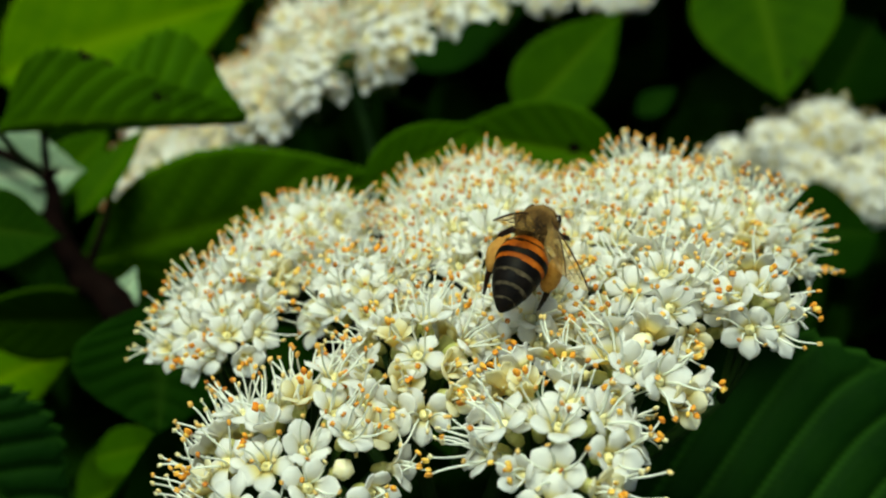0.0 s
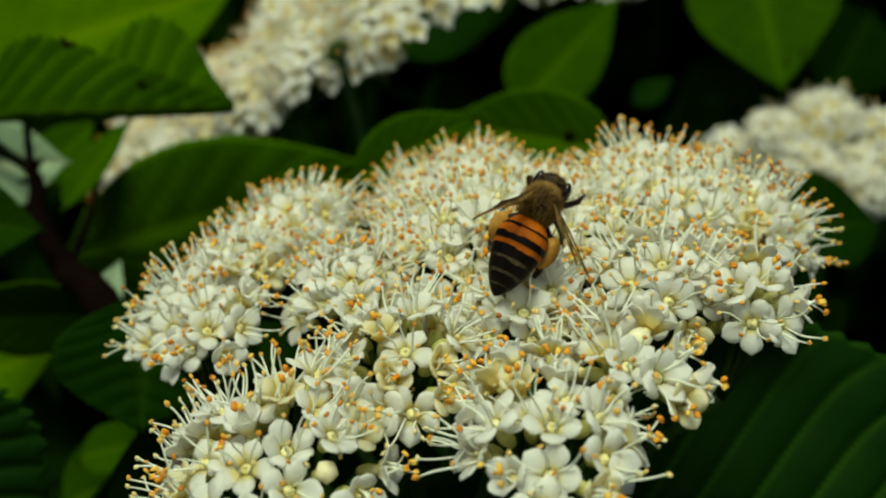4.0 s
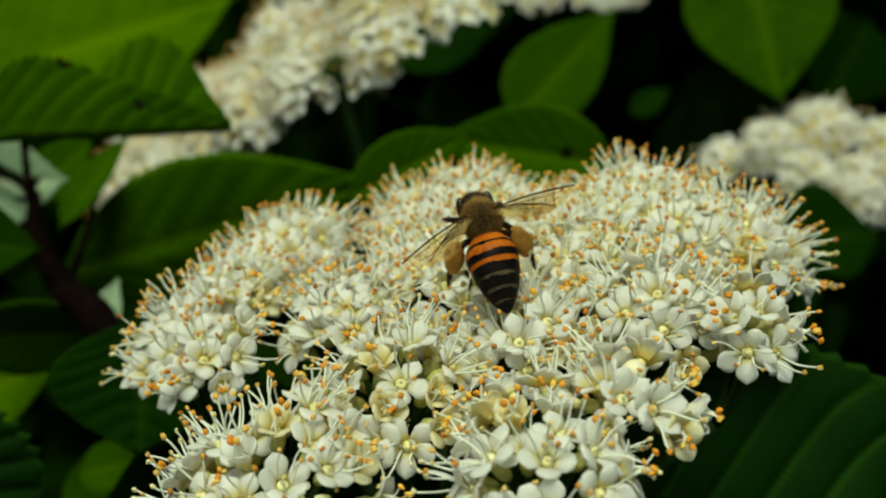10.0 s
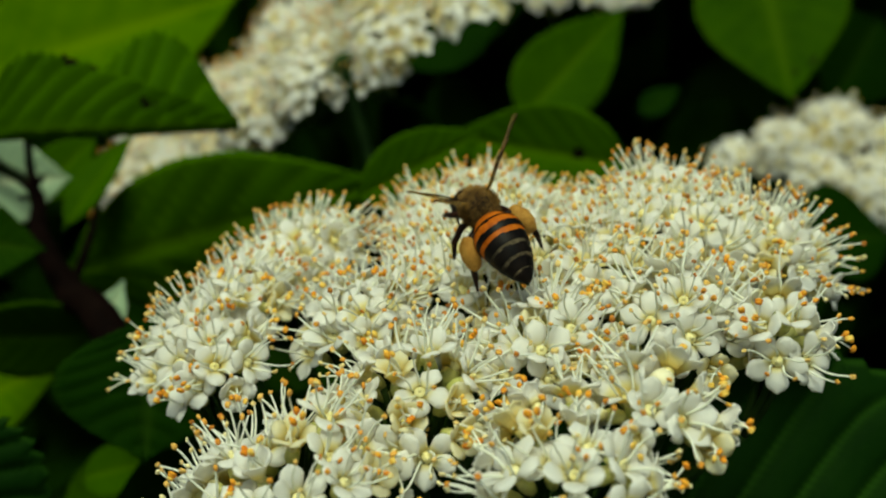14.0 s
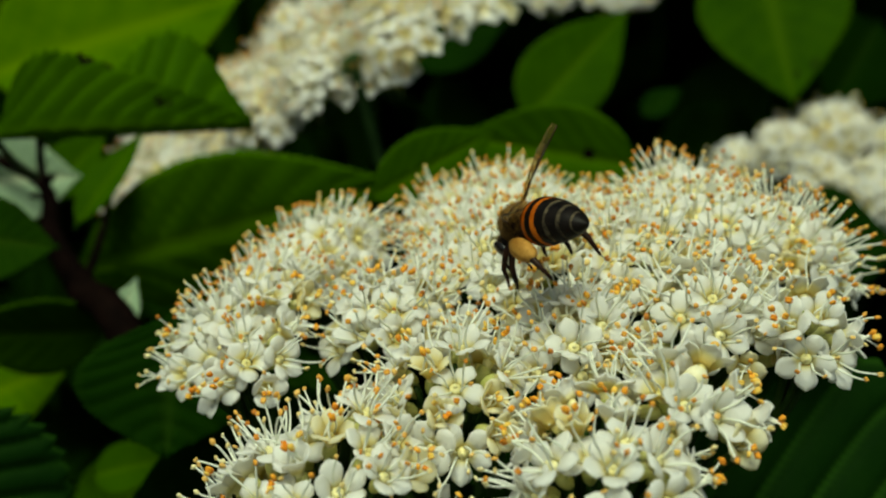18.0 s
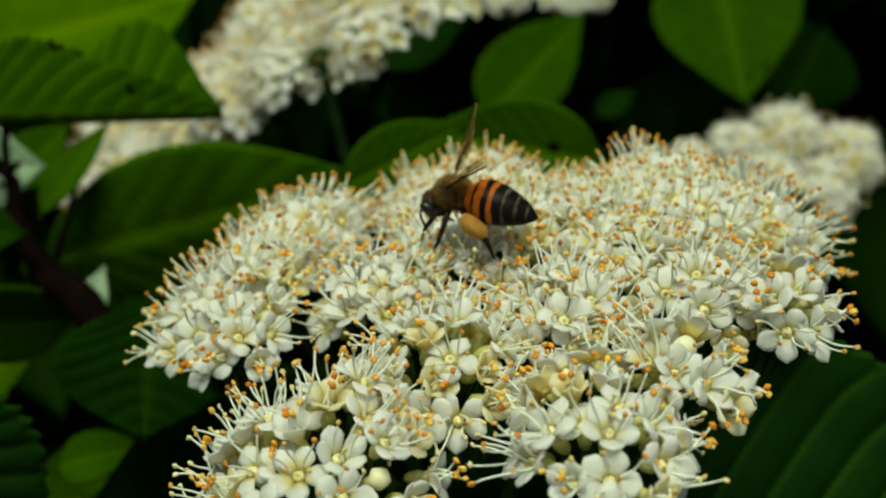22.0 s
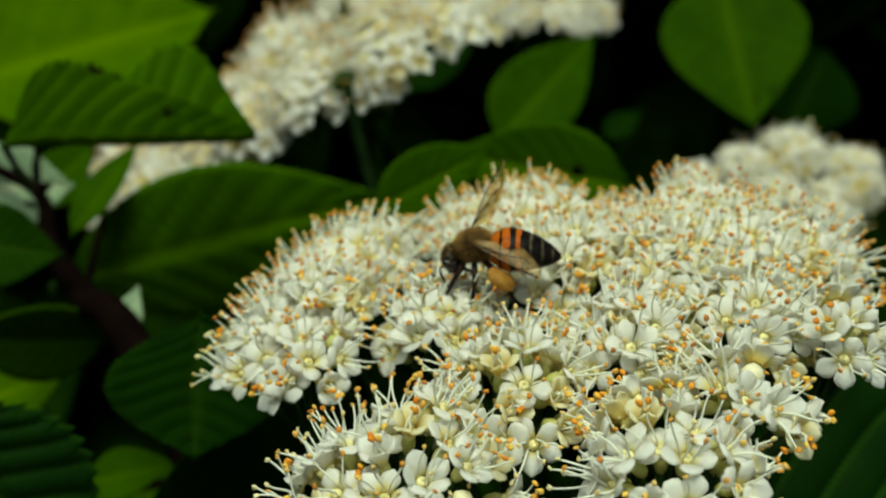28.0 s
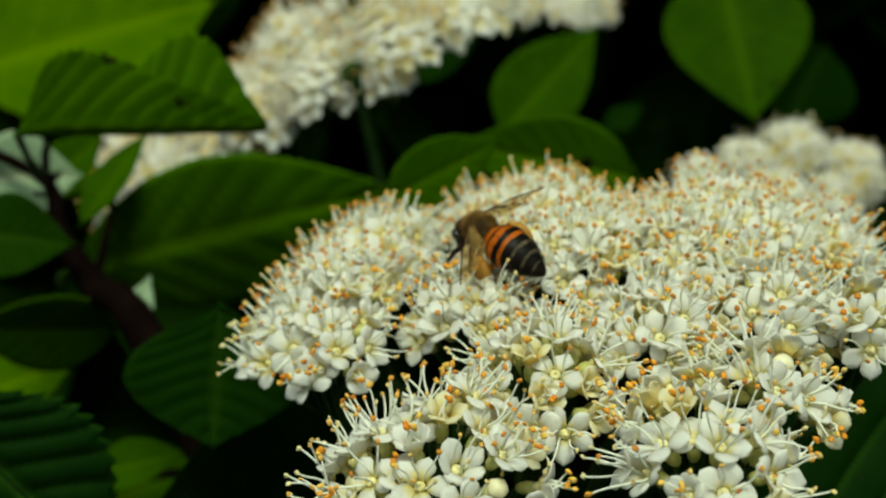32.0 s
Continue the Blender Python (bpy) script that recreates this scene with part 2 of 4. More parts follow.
def slab(rows, thick):
    """A thin closed sheet from a grid of points: upper side, lower side and rim."""
    nu, nv = len(rows), len(rows[0])
    g = np.array(rows, float)
    du, dv = np.gradient(g, axis=0), np.gradient(g, axis=1)
    n = np.cross(du, dv)
    n /= np.maximum(np.linalg.norm(n, axis=2, keepdims=True), 1e-9)
    low = g - n * thick
    verts = list(g.reshape(-1, 3)) + list(low.reshape(-1, 3))
    k, faces = nu * nv, []
    for i in range(nu - 1):
        for j in range(nv - 1):
            a, b, c, d = i * nv + j, i * nv + j + 1, (i + 1) * nv + j + 1, (i + 1) * nv + j
            faces.append((a, d, c, b))
            faces.append((a + k, b + k, c + k, d + k))
    rim = [j for j in range(nv)] + [i * nv + nv - 1 for i in range(1, nu)] + [(nu - 1) * nv + j for j in range(nv - 2, -1, -1)] + [i * nv for i in range(nu - 2, 0, -1)]
    for a, b in zip(rim, rim[1:] + rim[:1]):
        faces.append((a, b, b + k, a + k))
    return verts, faces


def tube(points, radii, sides=6):
    """A round stalk along points with its own radius at each, closed at both ends."""
    p = [Vector(q) for q in points]
    verts, faces = [], []
    side = None
    for i, q in enumerate(p):
        t = (p[min(i + 1, len(p) - 1)] - p[max(i - 1, 0)]).normalized()
        if side is None:
            side = t.orthogonal().normalized()
        side = (side - t * side.dot(t)).normalized()
        other = t.cross(side)
        for s in range(sides):
            a = 2 * math.pi * s / sides
            verts.append(q + (side * math.cos(a) + other * math.sin(a)) * radii[i])
    for i in range(len(p) - 1):
        for s in range(sides):
            a, b = i * sides + s, i * sides + (s + 1) % sides
            faces.append((a, b, b + sides, a + sides))
    faces.append(tuple(reversed(range(sides))))
    faces.append(tuple(range((len(p) - 1) * sides, len(p) * sides)))
    return verts, faces


def blob(centre, radii, turn=None, rings=6, sides=8, lump=0.0, rnd=None):
    """An ellipsoid, turned and slightly uneven."""
    verts, faces = [], []
    for i in range(rings + 1):
        a = math.pi * i / rings
        for s in range(sides if 0 < i < rings else 1):
            b = 2 * math.pi * s / sides
            k = 1 + (rnd.uniform(-lump, lump) if rnd else 0)
            q = Vector((radii[0] * math.sin(a) * math.cos(b), radii[1] * math.sin(a) * math.sin(b), radii[2] * math.cos(a))) * k
            verts.append((turn @ q if turn else q) + Vector(centre))
    last = len(verts) - 1
    for s in range(sides):
        t = (s + 1) % sides
        faces.append((0, 1 + s, 1 + t))
        for i in range(rings - 2):
            a, b = 1 + i * sides, 1 + (i + 1) * sides
            faces.append((a + s, b + s, b + t, a + t))
        a = 1 + (rings - 2) * sides
        faces.append((a + s, last, a + t))
    return verts, faces


def spline(points, count):
    """A smooth line through a few points."""
    p = [Vector(q) for q in points]
    p = [p[0] * 2 - p[1]] + p + [p[-1] * 2 - p[-2]]
    out = []
    for i in range(count):
        x = i / (count - 1) * (len(p) - 3)
        k = min(int(x), len(p) - 4)
        t = x - k
        a, b, c, d = p[k : k + 4]
        out.append(0.5 * ((2 * b) + (c - a) * t + (2 * a - 5 * b + 4 * c - d) * t * t + (3 * b - a - 3 * c + d) * t ** 3))
    return out


def part(name, me, parent, m=None, label=""):
    """One mesh object under a thing or a part; its pose is in the parent's space."""
    ob = new(name, me)
    ob.parent = parent
    if m is not None:
        ob.matrix_basis = m
    return tagged(ob, label)


def thing(name, m, label, category, group="", kind=""):
    ob = new(name)
    ob.empty_display_size = 0.005
    ob.matrix_basis = m
    return tagged(ob, label, category, group, kind)


def upright(at, normal, spin=0.0):
    """A pose in millimetres whose z axis is the normal."""
    return Matrix.Translation(Vector(at) * MM) @ Vector(normal).to_track_quat("Z", "Y").to_matrix().to_4x4() @ Matrix.Rotation(spin, 4, "Z")


# ---- ground ----
def ground():
    n, half = 24, 60.0
    verts, faces = [], []
    for i in range(n + 1):
        for j in range(n + 1):
            x, y = [half * math.copysign(abs(k / n * 2 - 1) ** 3, k / n * 2 - 1) for k in (i, j)]
            verts.append((x * 1000, y * 1000, noise.noise(Vector((x * 2, y * 2, 0))) * 15))
    for i in range(n):
        for j in range(n):
            a = i * (n + 1) + j
            faces.append((a, a + n + 1, a + n + 2, a + 1))
    tagged(new("ground", mesh_of("ground", verts, faces, [SOIL])), "dark bare soil under the shrub", "ground", kind="structure")


ground()


# ---- leaves ----
def blade(length, width, left, right, droop=0.0, bite=0.06, cup=0.0, teeth=22, veins=8, nu=84, nv=9, pleat=0.22, tipness=1.0, thick=0.28, wave=0.0, peak=0.72, seed=0, dark_spots=(), lean=0.30, ribs=0.55, right_peak=None, right_share=1.0):
    """An ovate toothed leaf along +y from its base; left and right: by how many degrees each half rises from the midrib."""
    rnd = random.Random(seed)
    ph = rnd.uniform(0, 6)
    rows, mask = [], []
    for i in range(nu + 1):
        u = i / nu
        saw = (u * teeth) % 1.0
        sides = []
        for most, share in ((peak, 1.0), (right_peak or peak, right_share)):
            w = share * width * (math.sin(math.pi * min(1, u ** most)) ** 0.8 if 0 < u < 1 else 0.0)
            w *= 1 - 0.16 * tipness * max(0, u - 0.62) / 0.38
            sides.append(max(w, 0.12))
        jag = bite * (saw - 0.5) * (1 if u > 0.06 else 0)
        row, mk = [], []
        for j in range(-nv, nv + 1):
            v = j / nv
            s = abs(v)
            rise = radians(right if v > 0 else left)
            d = sides[v > 0] * s * (1 + jag * s ** 8)
            # lateral veins run forward to the margin and lie in grooves of the blade
            k = ((u - lean * s * (1 - 0.3 * u)) * veins + (0.18 if v > 0 else 0)) % 1.0
            g = abs(k - 0.5) * 2
            groove = pleat * (1 - g ** 3) * min(1, 4 * (1 - s) + 0.25) * min(1, 6 * s) * min(1, u * 6)
            mid = pleat * 0.8 * max(0, 1 - s * 9)
            z = groove - mid + cup * s * s * width * 0.5 + wave * width * math.sin(u * 9 + ph + v * 1.5) * s
            x = (1 if v > 0 else -1) * d * math.cos(rise)
            y = u * length + 0.10 * length * s * (1 - u) * 0.6 - 0.04 * length * s * u
            bend = droop * (u ** 2) * length
            row.append((x, y, d * math.sin(rise) + z - bend))
            mk.append(max(max(0, (g - 0.78) / 0.22) * ribs * (1 - s * 0.5), 1 - s * nv * 0.75, 0.35 if s > 0.97 else 0))
        rows.append(row)
        mask.append(mk)
    verts, faces = slab(rows, -thick)
    flat = [c for r in mask for c in r]
    if dark_spots:
        cols = 2 * nv + 1
        gone = set()
        for su, sv, sr in dark_spots:
            for i in range(nu):
                for j in range(cols - 1):
                    if math.hypot((i / nu - su) * length, ((j + 0.5) / nv - 1 - sv) * width) < sr * rnd.uniform(0.8, 1.25):
                        gone.add(i * cols + j)
        marks = [1 if n_ < 2 * nu * (cols - 1) and (min(f) % (len(verts) // 2)) in gone else 0 for n_, f in enumerate(faces)]
        return verts, faces, flat * 2, marks
    return verts, faces, flat * 2, [0] * len(faces)


def leaf(base, tip, face, width, left, right, mat, droop=0.0, petiole=None, label="", group="leaves of the shrub", roll_seed=0, **kw):
    """A leaf from base to tip whose upper side looks along face; all in millimetres."""
    b, t = Vector(base), Vector(tip)
    y = (t - b).normalized()
    z = Vector(face)
    z = (z - y * z.dot(y)).normalized()
    x = y.cross(z)
    m = Matrix((x, y, z)).transposed().to_4x4()
    m.translation = mm(*b)
    ob = thing("leaf", m, label, "leaf", group)
    v, f, a, marks = blade((t - b).length, width, left, right, droop, seed=roll_seed, **kw)
    s = Shape().add(v, f, 0, a)
    s.m = marks
    part("blade", s.mesh("blade", [mat, BARK], True), ob)
    n = (t - b).length
    rib = [(0, n * u, -droop * u * u * n - 0.55) for u in (0.0, 0.15, 0.3, 0.45, 0.6, 0.75, 0.9)]
    v, f = tube(rib, [0.26, 0.25, 0.23, 0.2, 0.17, 0.13, 0.08], 6)
    part("midrib", mesh_of("midrib", v, f, [CALYX if mat is LEAF_BACKLIT else STALK_SHADED]), ob)
    if petiole:
        e = m.inverted() @ mm(*petiole) / MM
        v, f = tube(spline([e, e * 0.5 + Vector((0, 0, -1.2)), (0, 0, -0.3)], 8), [0.75] * 4 + [0.6] * 4, 7)
        part("petiole", mesh_of("petiole", v, f, [STALK]), ob)
    return ob


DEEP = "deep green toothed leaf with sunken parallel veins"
LIT_THROUGH = "bright yellow-green shrub leaf lit through"
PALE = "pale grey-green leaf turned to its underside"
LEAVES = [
    # bite holes are bark-dark faces: the shade seen through them put in as colour
    ((-69.3, 70.0, -4.6), (-32.2, 84.0, -6.5), (0, -0.05, 1), 17.8, 54, 106, LEAF_VEINED, 0.0, (-72.0, 96, -19), DEEP + ", folded and bitten", dict(dark_spots=((0.637, 0.46, 1.4), (0.33, 0.94, 1.3), (0.42, 0.97, 0.8)), peak=2.5, right_peak=0.45, right_share=0.66, pleat=1.1, veins=9, bite=0.07, nu=120, nv=14, wave=0.03)),
    ((-118, 198, -24), (-51.9, 223.4, -4.0), (0.1, -0.8, 0.6), 24, 8, 8, LEAF_BACKLIT, 0.05, None, LIT_THROUGH, {}),
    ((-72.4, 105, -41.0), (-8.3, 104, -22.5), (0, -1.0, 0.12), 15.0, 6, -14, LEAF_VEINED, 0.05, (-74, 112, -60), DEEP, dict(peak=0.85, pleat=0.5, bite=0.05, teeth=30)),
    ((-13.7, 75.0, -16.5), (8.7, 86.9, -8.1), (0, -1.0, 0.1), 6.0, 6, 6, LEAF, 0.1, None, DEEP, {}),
    ((33.5, 89.5, -15.8), (-0.4, 101.4, -13.0), (0, -1.0, 0.22), 9, 15, 15, LEAF, 0.1, None, DEEP + ", spotted", dict(dark_spots=((0.28, 0.1, 1.0),))),
    ((18.5, 171.8, -29.4), (47.5, 198.1, -4.4), (-0.3, -0.9, 0.1), 11.0, 12, 12, LEAF_DIMMED, 0.05, None, DEEP, dict(peak=0.62)),
    ((80.9, 210.9, 9.7), (84.6, 177.0, -24.7), (-0.1, -1.0, 0.15), 19.0, 8, 8, LEAF_DIMMED, 0.05, None, DEEP + ", spotted", dict(peak=0.8, dark_spots=((0.84, -0.25, 1.0), (0.80, -0.75, 1.1)))),
    ((127.6, 244.1, -15.8), (113.2, 234.8, -41.7), (-0.1, -0.9, -0.35), 18, 8, 8, LEAF_DEEP_SHADE, 0.05, None, DEEP, {}),
    ((76.1, 138.0, -45.2), (101.7, 147.2, -48.5), (0, -0.7, 0.7), 12, 10, 10, LEAF_DEEP_SHADE, 0.05, None, DEEP, {}),
    ((4, -6, -40.5), (78, 8, -31.0), (0.05, -0.78, 0.62), 27, 4, 4, LEAF_SHADED_VEINED, 0.03, None, DEEP, dict(pleat=1.2, veins=9, lean=0.5, ribs=0.7, bite=0.05, teeth=26, nu=220, nv=40, peak=0.8)),
    ((-35.6, 31.9, -16.5), (-36.0, 22, -32.6), (0, -0.9, -0.55), 11.4, 10, 10, LEAF_DEEP_SHADE, 0.05, None, DEEP, dict(peak=1.05, tipness=0.0, wave=0.04, pleat=0.5, teeth=26)),
    ((-85.4, 86.6, -58.3), (-65.6, 83.8, -48.2), (0, -0.7, 0.7), 9, 10, 10, LEAF_BACKLIT, 0.05, None, LIT_THROUGH, {}),
    ((-70.0, 20, -23.9), (-47.7, 19, -50.2), (0.25, -0.85, 0.45), 12, 8, 8, LEAF_SHADED_VEINED, 0.05, None, DEEP, dict(pleat=0.9, veins=8, bite=0.12, teeth=15, nu=120, nv=14, peak=0.9)),
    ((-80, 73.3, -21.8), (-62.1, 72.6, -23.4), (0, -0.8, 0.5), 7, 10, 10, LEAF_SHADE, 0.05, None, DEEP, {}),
    ((-56.4, 77.1, -40.0), (-80, 66, -36), (0, -0.9, -0.2), 8, 10, 10, LEAF_DIMMED, 0.05, None, DEEP, {}),
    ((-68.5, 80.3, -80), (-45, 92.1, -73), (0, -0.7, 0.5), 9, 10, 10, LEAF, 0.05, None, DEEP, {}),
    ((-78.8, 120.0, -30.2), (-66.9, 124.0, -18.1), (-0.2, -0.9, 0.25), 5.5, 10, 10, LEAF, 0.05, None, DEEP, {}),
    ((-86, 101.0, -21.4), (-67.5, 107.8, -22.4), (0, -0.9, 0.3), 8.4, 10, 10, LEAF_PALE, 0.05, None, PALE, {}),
    # thin pale blade put in for a stripe of sheen
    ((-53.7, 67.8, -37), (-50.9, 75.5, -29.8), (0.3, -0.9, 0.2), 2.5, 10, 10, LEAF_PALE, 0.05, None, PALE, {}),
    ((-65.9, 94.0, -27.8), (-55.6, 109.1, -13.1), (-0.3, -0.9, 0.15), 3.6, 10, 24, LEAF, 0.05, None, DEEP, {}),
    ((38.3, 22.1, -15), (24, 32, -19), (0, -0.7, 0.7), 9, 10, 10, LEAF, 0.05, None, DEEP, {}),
    # two added leaves, coloured dark where only shade shows under the blossom
    ((-20, -10, -46), (30, 10, -52), (0, -0.9, 0.1), 25, 6, 6, LEAF_DEEP_SHADE, 0.1, None, DEEP + ", added as dark backing", {}),
    ((-48, 30, -48), (10, 45, -58), (0, -0.9, 0.1), 22, 6, 6, LEAF_DEEP_SHADE, 0.1, None, DEEP + ", added as dark backing", {}),
    ((-10, 190, -20), (18, 205, 5), (0, -0.8, 0.5), 12, 6, 6, LEAF_DEEP_SHADE, 0.05, None, DEEP, {}),
    ((54, 212, -37), (66, 218, -30), (0, -0.7, 0.7), 4, 6, 6, LEAF_DEEP_SHADE, 0.05, None, DEEP, {}),
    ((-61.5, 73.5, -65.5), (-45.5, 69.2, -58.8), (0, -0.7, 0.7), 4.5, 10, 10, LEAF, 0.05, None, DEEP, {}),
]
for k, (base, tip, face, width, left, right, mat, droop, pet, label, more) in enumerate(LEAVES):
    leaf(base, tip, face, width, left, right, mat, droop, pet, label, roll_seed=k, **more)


def thicket():
    """Crowded leaves of the shrub's inside, coloured as shaded, behind and below; those above and beside are added to
    block light.
    """
    rnd = random.Random(5)
    v0, f0, a0, _ = blade(60, 20, 14, 14, 0.25, 0.1, 0.0, 6, 6, 12, 2, 0.8)
    v0 = [Vector(p) for p in v0]
    s = Shape()

    def put(x, y, z, pitch, roll, size):
        m = Matrix.Translation((x, y, z)) @ Euler((pitch, roll, rnd.uniform(0, 6.283))).to_matrix().to_4x4() @ Matrix.Scale(size, 4)
        s.add([m @ q for q in v0], f0, 0, a0)

    for k in range(2300):
        x = rnd.uniform(-430, 430)
        put(x, 340 + 0.1 * abs(x) + rnd.uniform(0, 190), rnd.uniform(-440, 300), rnd.uniform(-1.3, -0.2), rnd.uniform(-0.6, 0.6), rnd.uniform(0.8, 1.5))
    for k in range(800):
        x, y = rnd.uniform(-360, 360), rnd.uniform(-90, 430)
        put(x, y, -150 - 0.12 * y + rnd.uniform(-120, 0) - (30 if abs(x) < 120 else 0), rnd.uniform(-0.5, 0.3), rnd.uniform(-0.5, 0.5), rnd.uniform(0.9, 1.6))
    # unseen canopy, added to keep the sun off the leaves behind
    for k in range(1100):
        put(rnd.uniform(-460, 460), 310 + 380 * rnd.random() ** 1.4, 105 + rnd.uniform(0, 200), rnd.uniform(-0.6, 0.2), rnd.uniform(-0.5, 0.5), rnd.uniform(1.0, 1.7))
    for k in range(1500):
        x = rnd.uniform(-620, 620)
        put(x, 560 + rnd.uniform(0, 260), rnd.uniform(-420, 330), rnd.uniform(-1.4, -0.5), rnd.uniform(-0.5, 0.5), rnd.uniform(1.5, 2.4))
    # leaf walls beside the view, added to hold back the sky's fill
    for d in (-1, 1):
        for k in range(330):
            put(d * (230 + rnd.uniform(0, 150)), rnd.uniform(-60, 420), rnd.uniform(-260, 200), rnd.uniform(-1.2, 0.2), rnd.uniform(-0.8, 0.8), rnd.uniform(0.9, 1.6))
    for k in range(700):
        a, h = rnd.uniform(0, 6.283), rnd.uniform(-820, -420)
        w = rnd.uniform(0.3, 1.0) * (1 - 0.5 * (-420 - h) / 400)
        put(420 * w * math.cos(a), 330 + 260 * w * math.sin(a), h, rnd.uniform(-0.9, 0.2), rnd.uniform(-0.6, 0.6), rnd.uniform(1.0, 1.7))
    ob = new("shrub_foliage", s.mesh("shrub_foliage", [LEAF_DEEP_SHADE], True))
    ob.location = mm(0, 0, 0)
    tagged(ob, "dense shrub foliage coloured dark for deep shade, unseen canopy added", "foliage", kind="stuff")


thicket()


def shrub_stems():
    """The woody stems that carry the foliage, from the soil up."""
    rnd = random.Random(17)
    ob = thing("shrub_base", Matrix.Translation((0.05, 0.50, 0)), "brown woody stems of the shrub rising from the soil", "shrub")
    for k in range(9):
        a = 6.283 * k / 9
        top = Vector((330 * math.cos(a) * rnd.uniform(0.4, 1), 150 * math.sin(a), rnd.uniform(700, 860)))
        v, f = tube(spline([(30 * math.cos(a), 30 * math.sin(a), -20), Vector((90 * math.cos(a), 60 * math.sin(a), 380)), top], 14), list(np.linspace(11, 4, 14)), 9)
        part("stem", mesh_of("stem", v, f, [BARK]), ob)


shrub_stems()

# ---- twigs ----
def twig(points, radii, label, mat, buds=()):
    ob = thing("twig", Matrix.Translation(mm(*points[0])), label, "twig", "twigs of the shrub")
    o = Vector(points[0])
    line = spline([Vector(p) - o for p in points], 26)
    rr = np.interp(np.linspace(0, 1, 26), np.linspace(0, 1, len(radii)), radii)
    rnd = random.Random(len(points))
    v, f = tube(line, [r * rnd.uniform(0.93, 1.08) for r in rr], 9)
    part("stem", mesh_of("stem", v, f, [mat]), ob)
    for at, way, r in buds:
        q = Vector(way).to_track_quat("Z", "Y").to_matrix()
        v, f = blob(Vector(at) - o, (r * 0.6, r * 0.6, r * 1.3), q, 7, 8, 0.06, rnd)
        part("bud", mesh_of("bud", v, f, [mat]), ob)
    return ob


twig([(-84, 101.5, -15.5), (-72, 99, -21.4), (-68, 88.3, -27.2), (-59.8, 75.7, -32.3), (-50.5, 64, -35), (-30, 45, -75), (-15, 30, -150)], [1.0, 1.2, 1.9, 2.6, 2.9, 3.0, 3.2],
     "dark brown woody twig with a small bud", BARK, [((-70.5, 98, -20), (0.7, -0.2, 0.6), 1.3), ((-73.5, 99, -23.5), (-0.6, -0.3, 0.3), 1.0)])
twig([(-72, 99, -21.4), (-72.6, 101, -17), (-68, 88, -8)], [0.9, 0.75, 0.6], "thin reddish brown side shoot", BARK)
twig([(-60, 76, -32), (-61, 90, -30), (-61, 100, -25), (-62, 108, -20)], [0.8, 0.7, 0.6, 0.5], "thin green-brown side shoot", BARK)
twig([(-63, 80.2, -69.6), (-55, 81, -70.6), (-45, 83, -71.2), (-30, 86, -80)], [0.8, 0.95, 0.9, 1.0], "short dark broken twig", BARK)


# ---- blossoms ----
PETAL_ROWS = (0.0, 0.12, 0.26, 0.42, 0.58, 0.72, 0.84, 0.92, 0.975, 1.0)


def petal(length, half, lift, cup, recurve, seed):
    """One broad rounded petal along +x that rises from the throat and rolls outward, a closed sheet."""
    rnd = random.Random(seed)
    rows, r, z, last = [], 0.50, 0.1, 0.0
    skew = rnd.uniform(-0.12, 0.12)
    for u in PETAL_ROWS:
        a = lift + 0.50 - (0.50 + recurve) * u
        r, z, last = r + (u - last) * length * math.cos(a), z + (u - last) * length * math.sin(a), u
        w = half * (0.46 + 0.54 * min(1, u / 0.55)) * (1 if u < 0.58 else max(0.20, math.sqrt(max(0.0, 1 - ((u - 0.58) / 0.43) ** 2))))
        row = []
        for j in range(-2, 3):
            v = j / 2
            dip = cup * v * v * u + skew * v * u + rnd.uniform(-0.03, 0.03)
            row.append((r - dip * math.sin(a) - 0.05 * length * u * v * v, v * w * (1 - 0.04 * v * v), z + dip * math.cos(a)))
        rows.append(row)
    v, f = slab(rows, 0.09)
    return v, f, [u for u in PETAL_ROWS for j in range(5)] * 2


def corolla(lift, seed, size=1.0, skin=PETAL):
    """Five petals round a shallow cup, a nectar disc with a stubby pistil, and the green calyx under them."""
    rnd = random.Random(seed)
    s = Shape()
    for k in range(5):
        a = 2 * math.pi * k / 5 + rnd.uniform(-0.12, 0.12)
        v, f, u = petal(2.28 * size * rnd.uniform(0.92, 1.08), 0.99 * size * rnd.uniform(0.94, 1.06), lift + rnd.uniform(-0.16, 0.16),
                     rnd.uniform(-0.46, -0.06), rnd.uniform(0.25, 0.85), seed * 7 + k)
        m = Matrix.Rotation(a, 3, "Z") @ Matrix.Rotation(rnd.uniform(-0.16, 0.16), 3, "X")
        s.add([m @ Vector(p) for p in v], f, 0, u)
    v, f = tube([(0, 0, -0.75), (0, 0, -0.2), (0, 0, 0.18), (0, 0, 0.40)], [0.30, 0.46, 0.50, 0.30], 9)
    s.add(v, f, 1)
    v, f = blob((0, 0, 0.34), (0.22, 0.22, 0.40), None, 5, 8)
    s.add(v, f, 1)
    v, f = tube([(0, 0, -2.1), (0, 0, -1.7), (0, 0, -1.1), (0, 0, -0.55)], [0.30, 0.52, 0.62, 0.50], 8)
    s.add(v, f, 2)
    return s.mesh("floret", [skin, THROAT, CALYX], True)


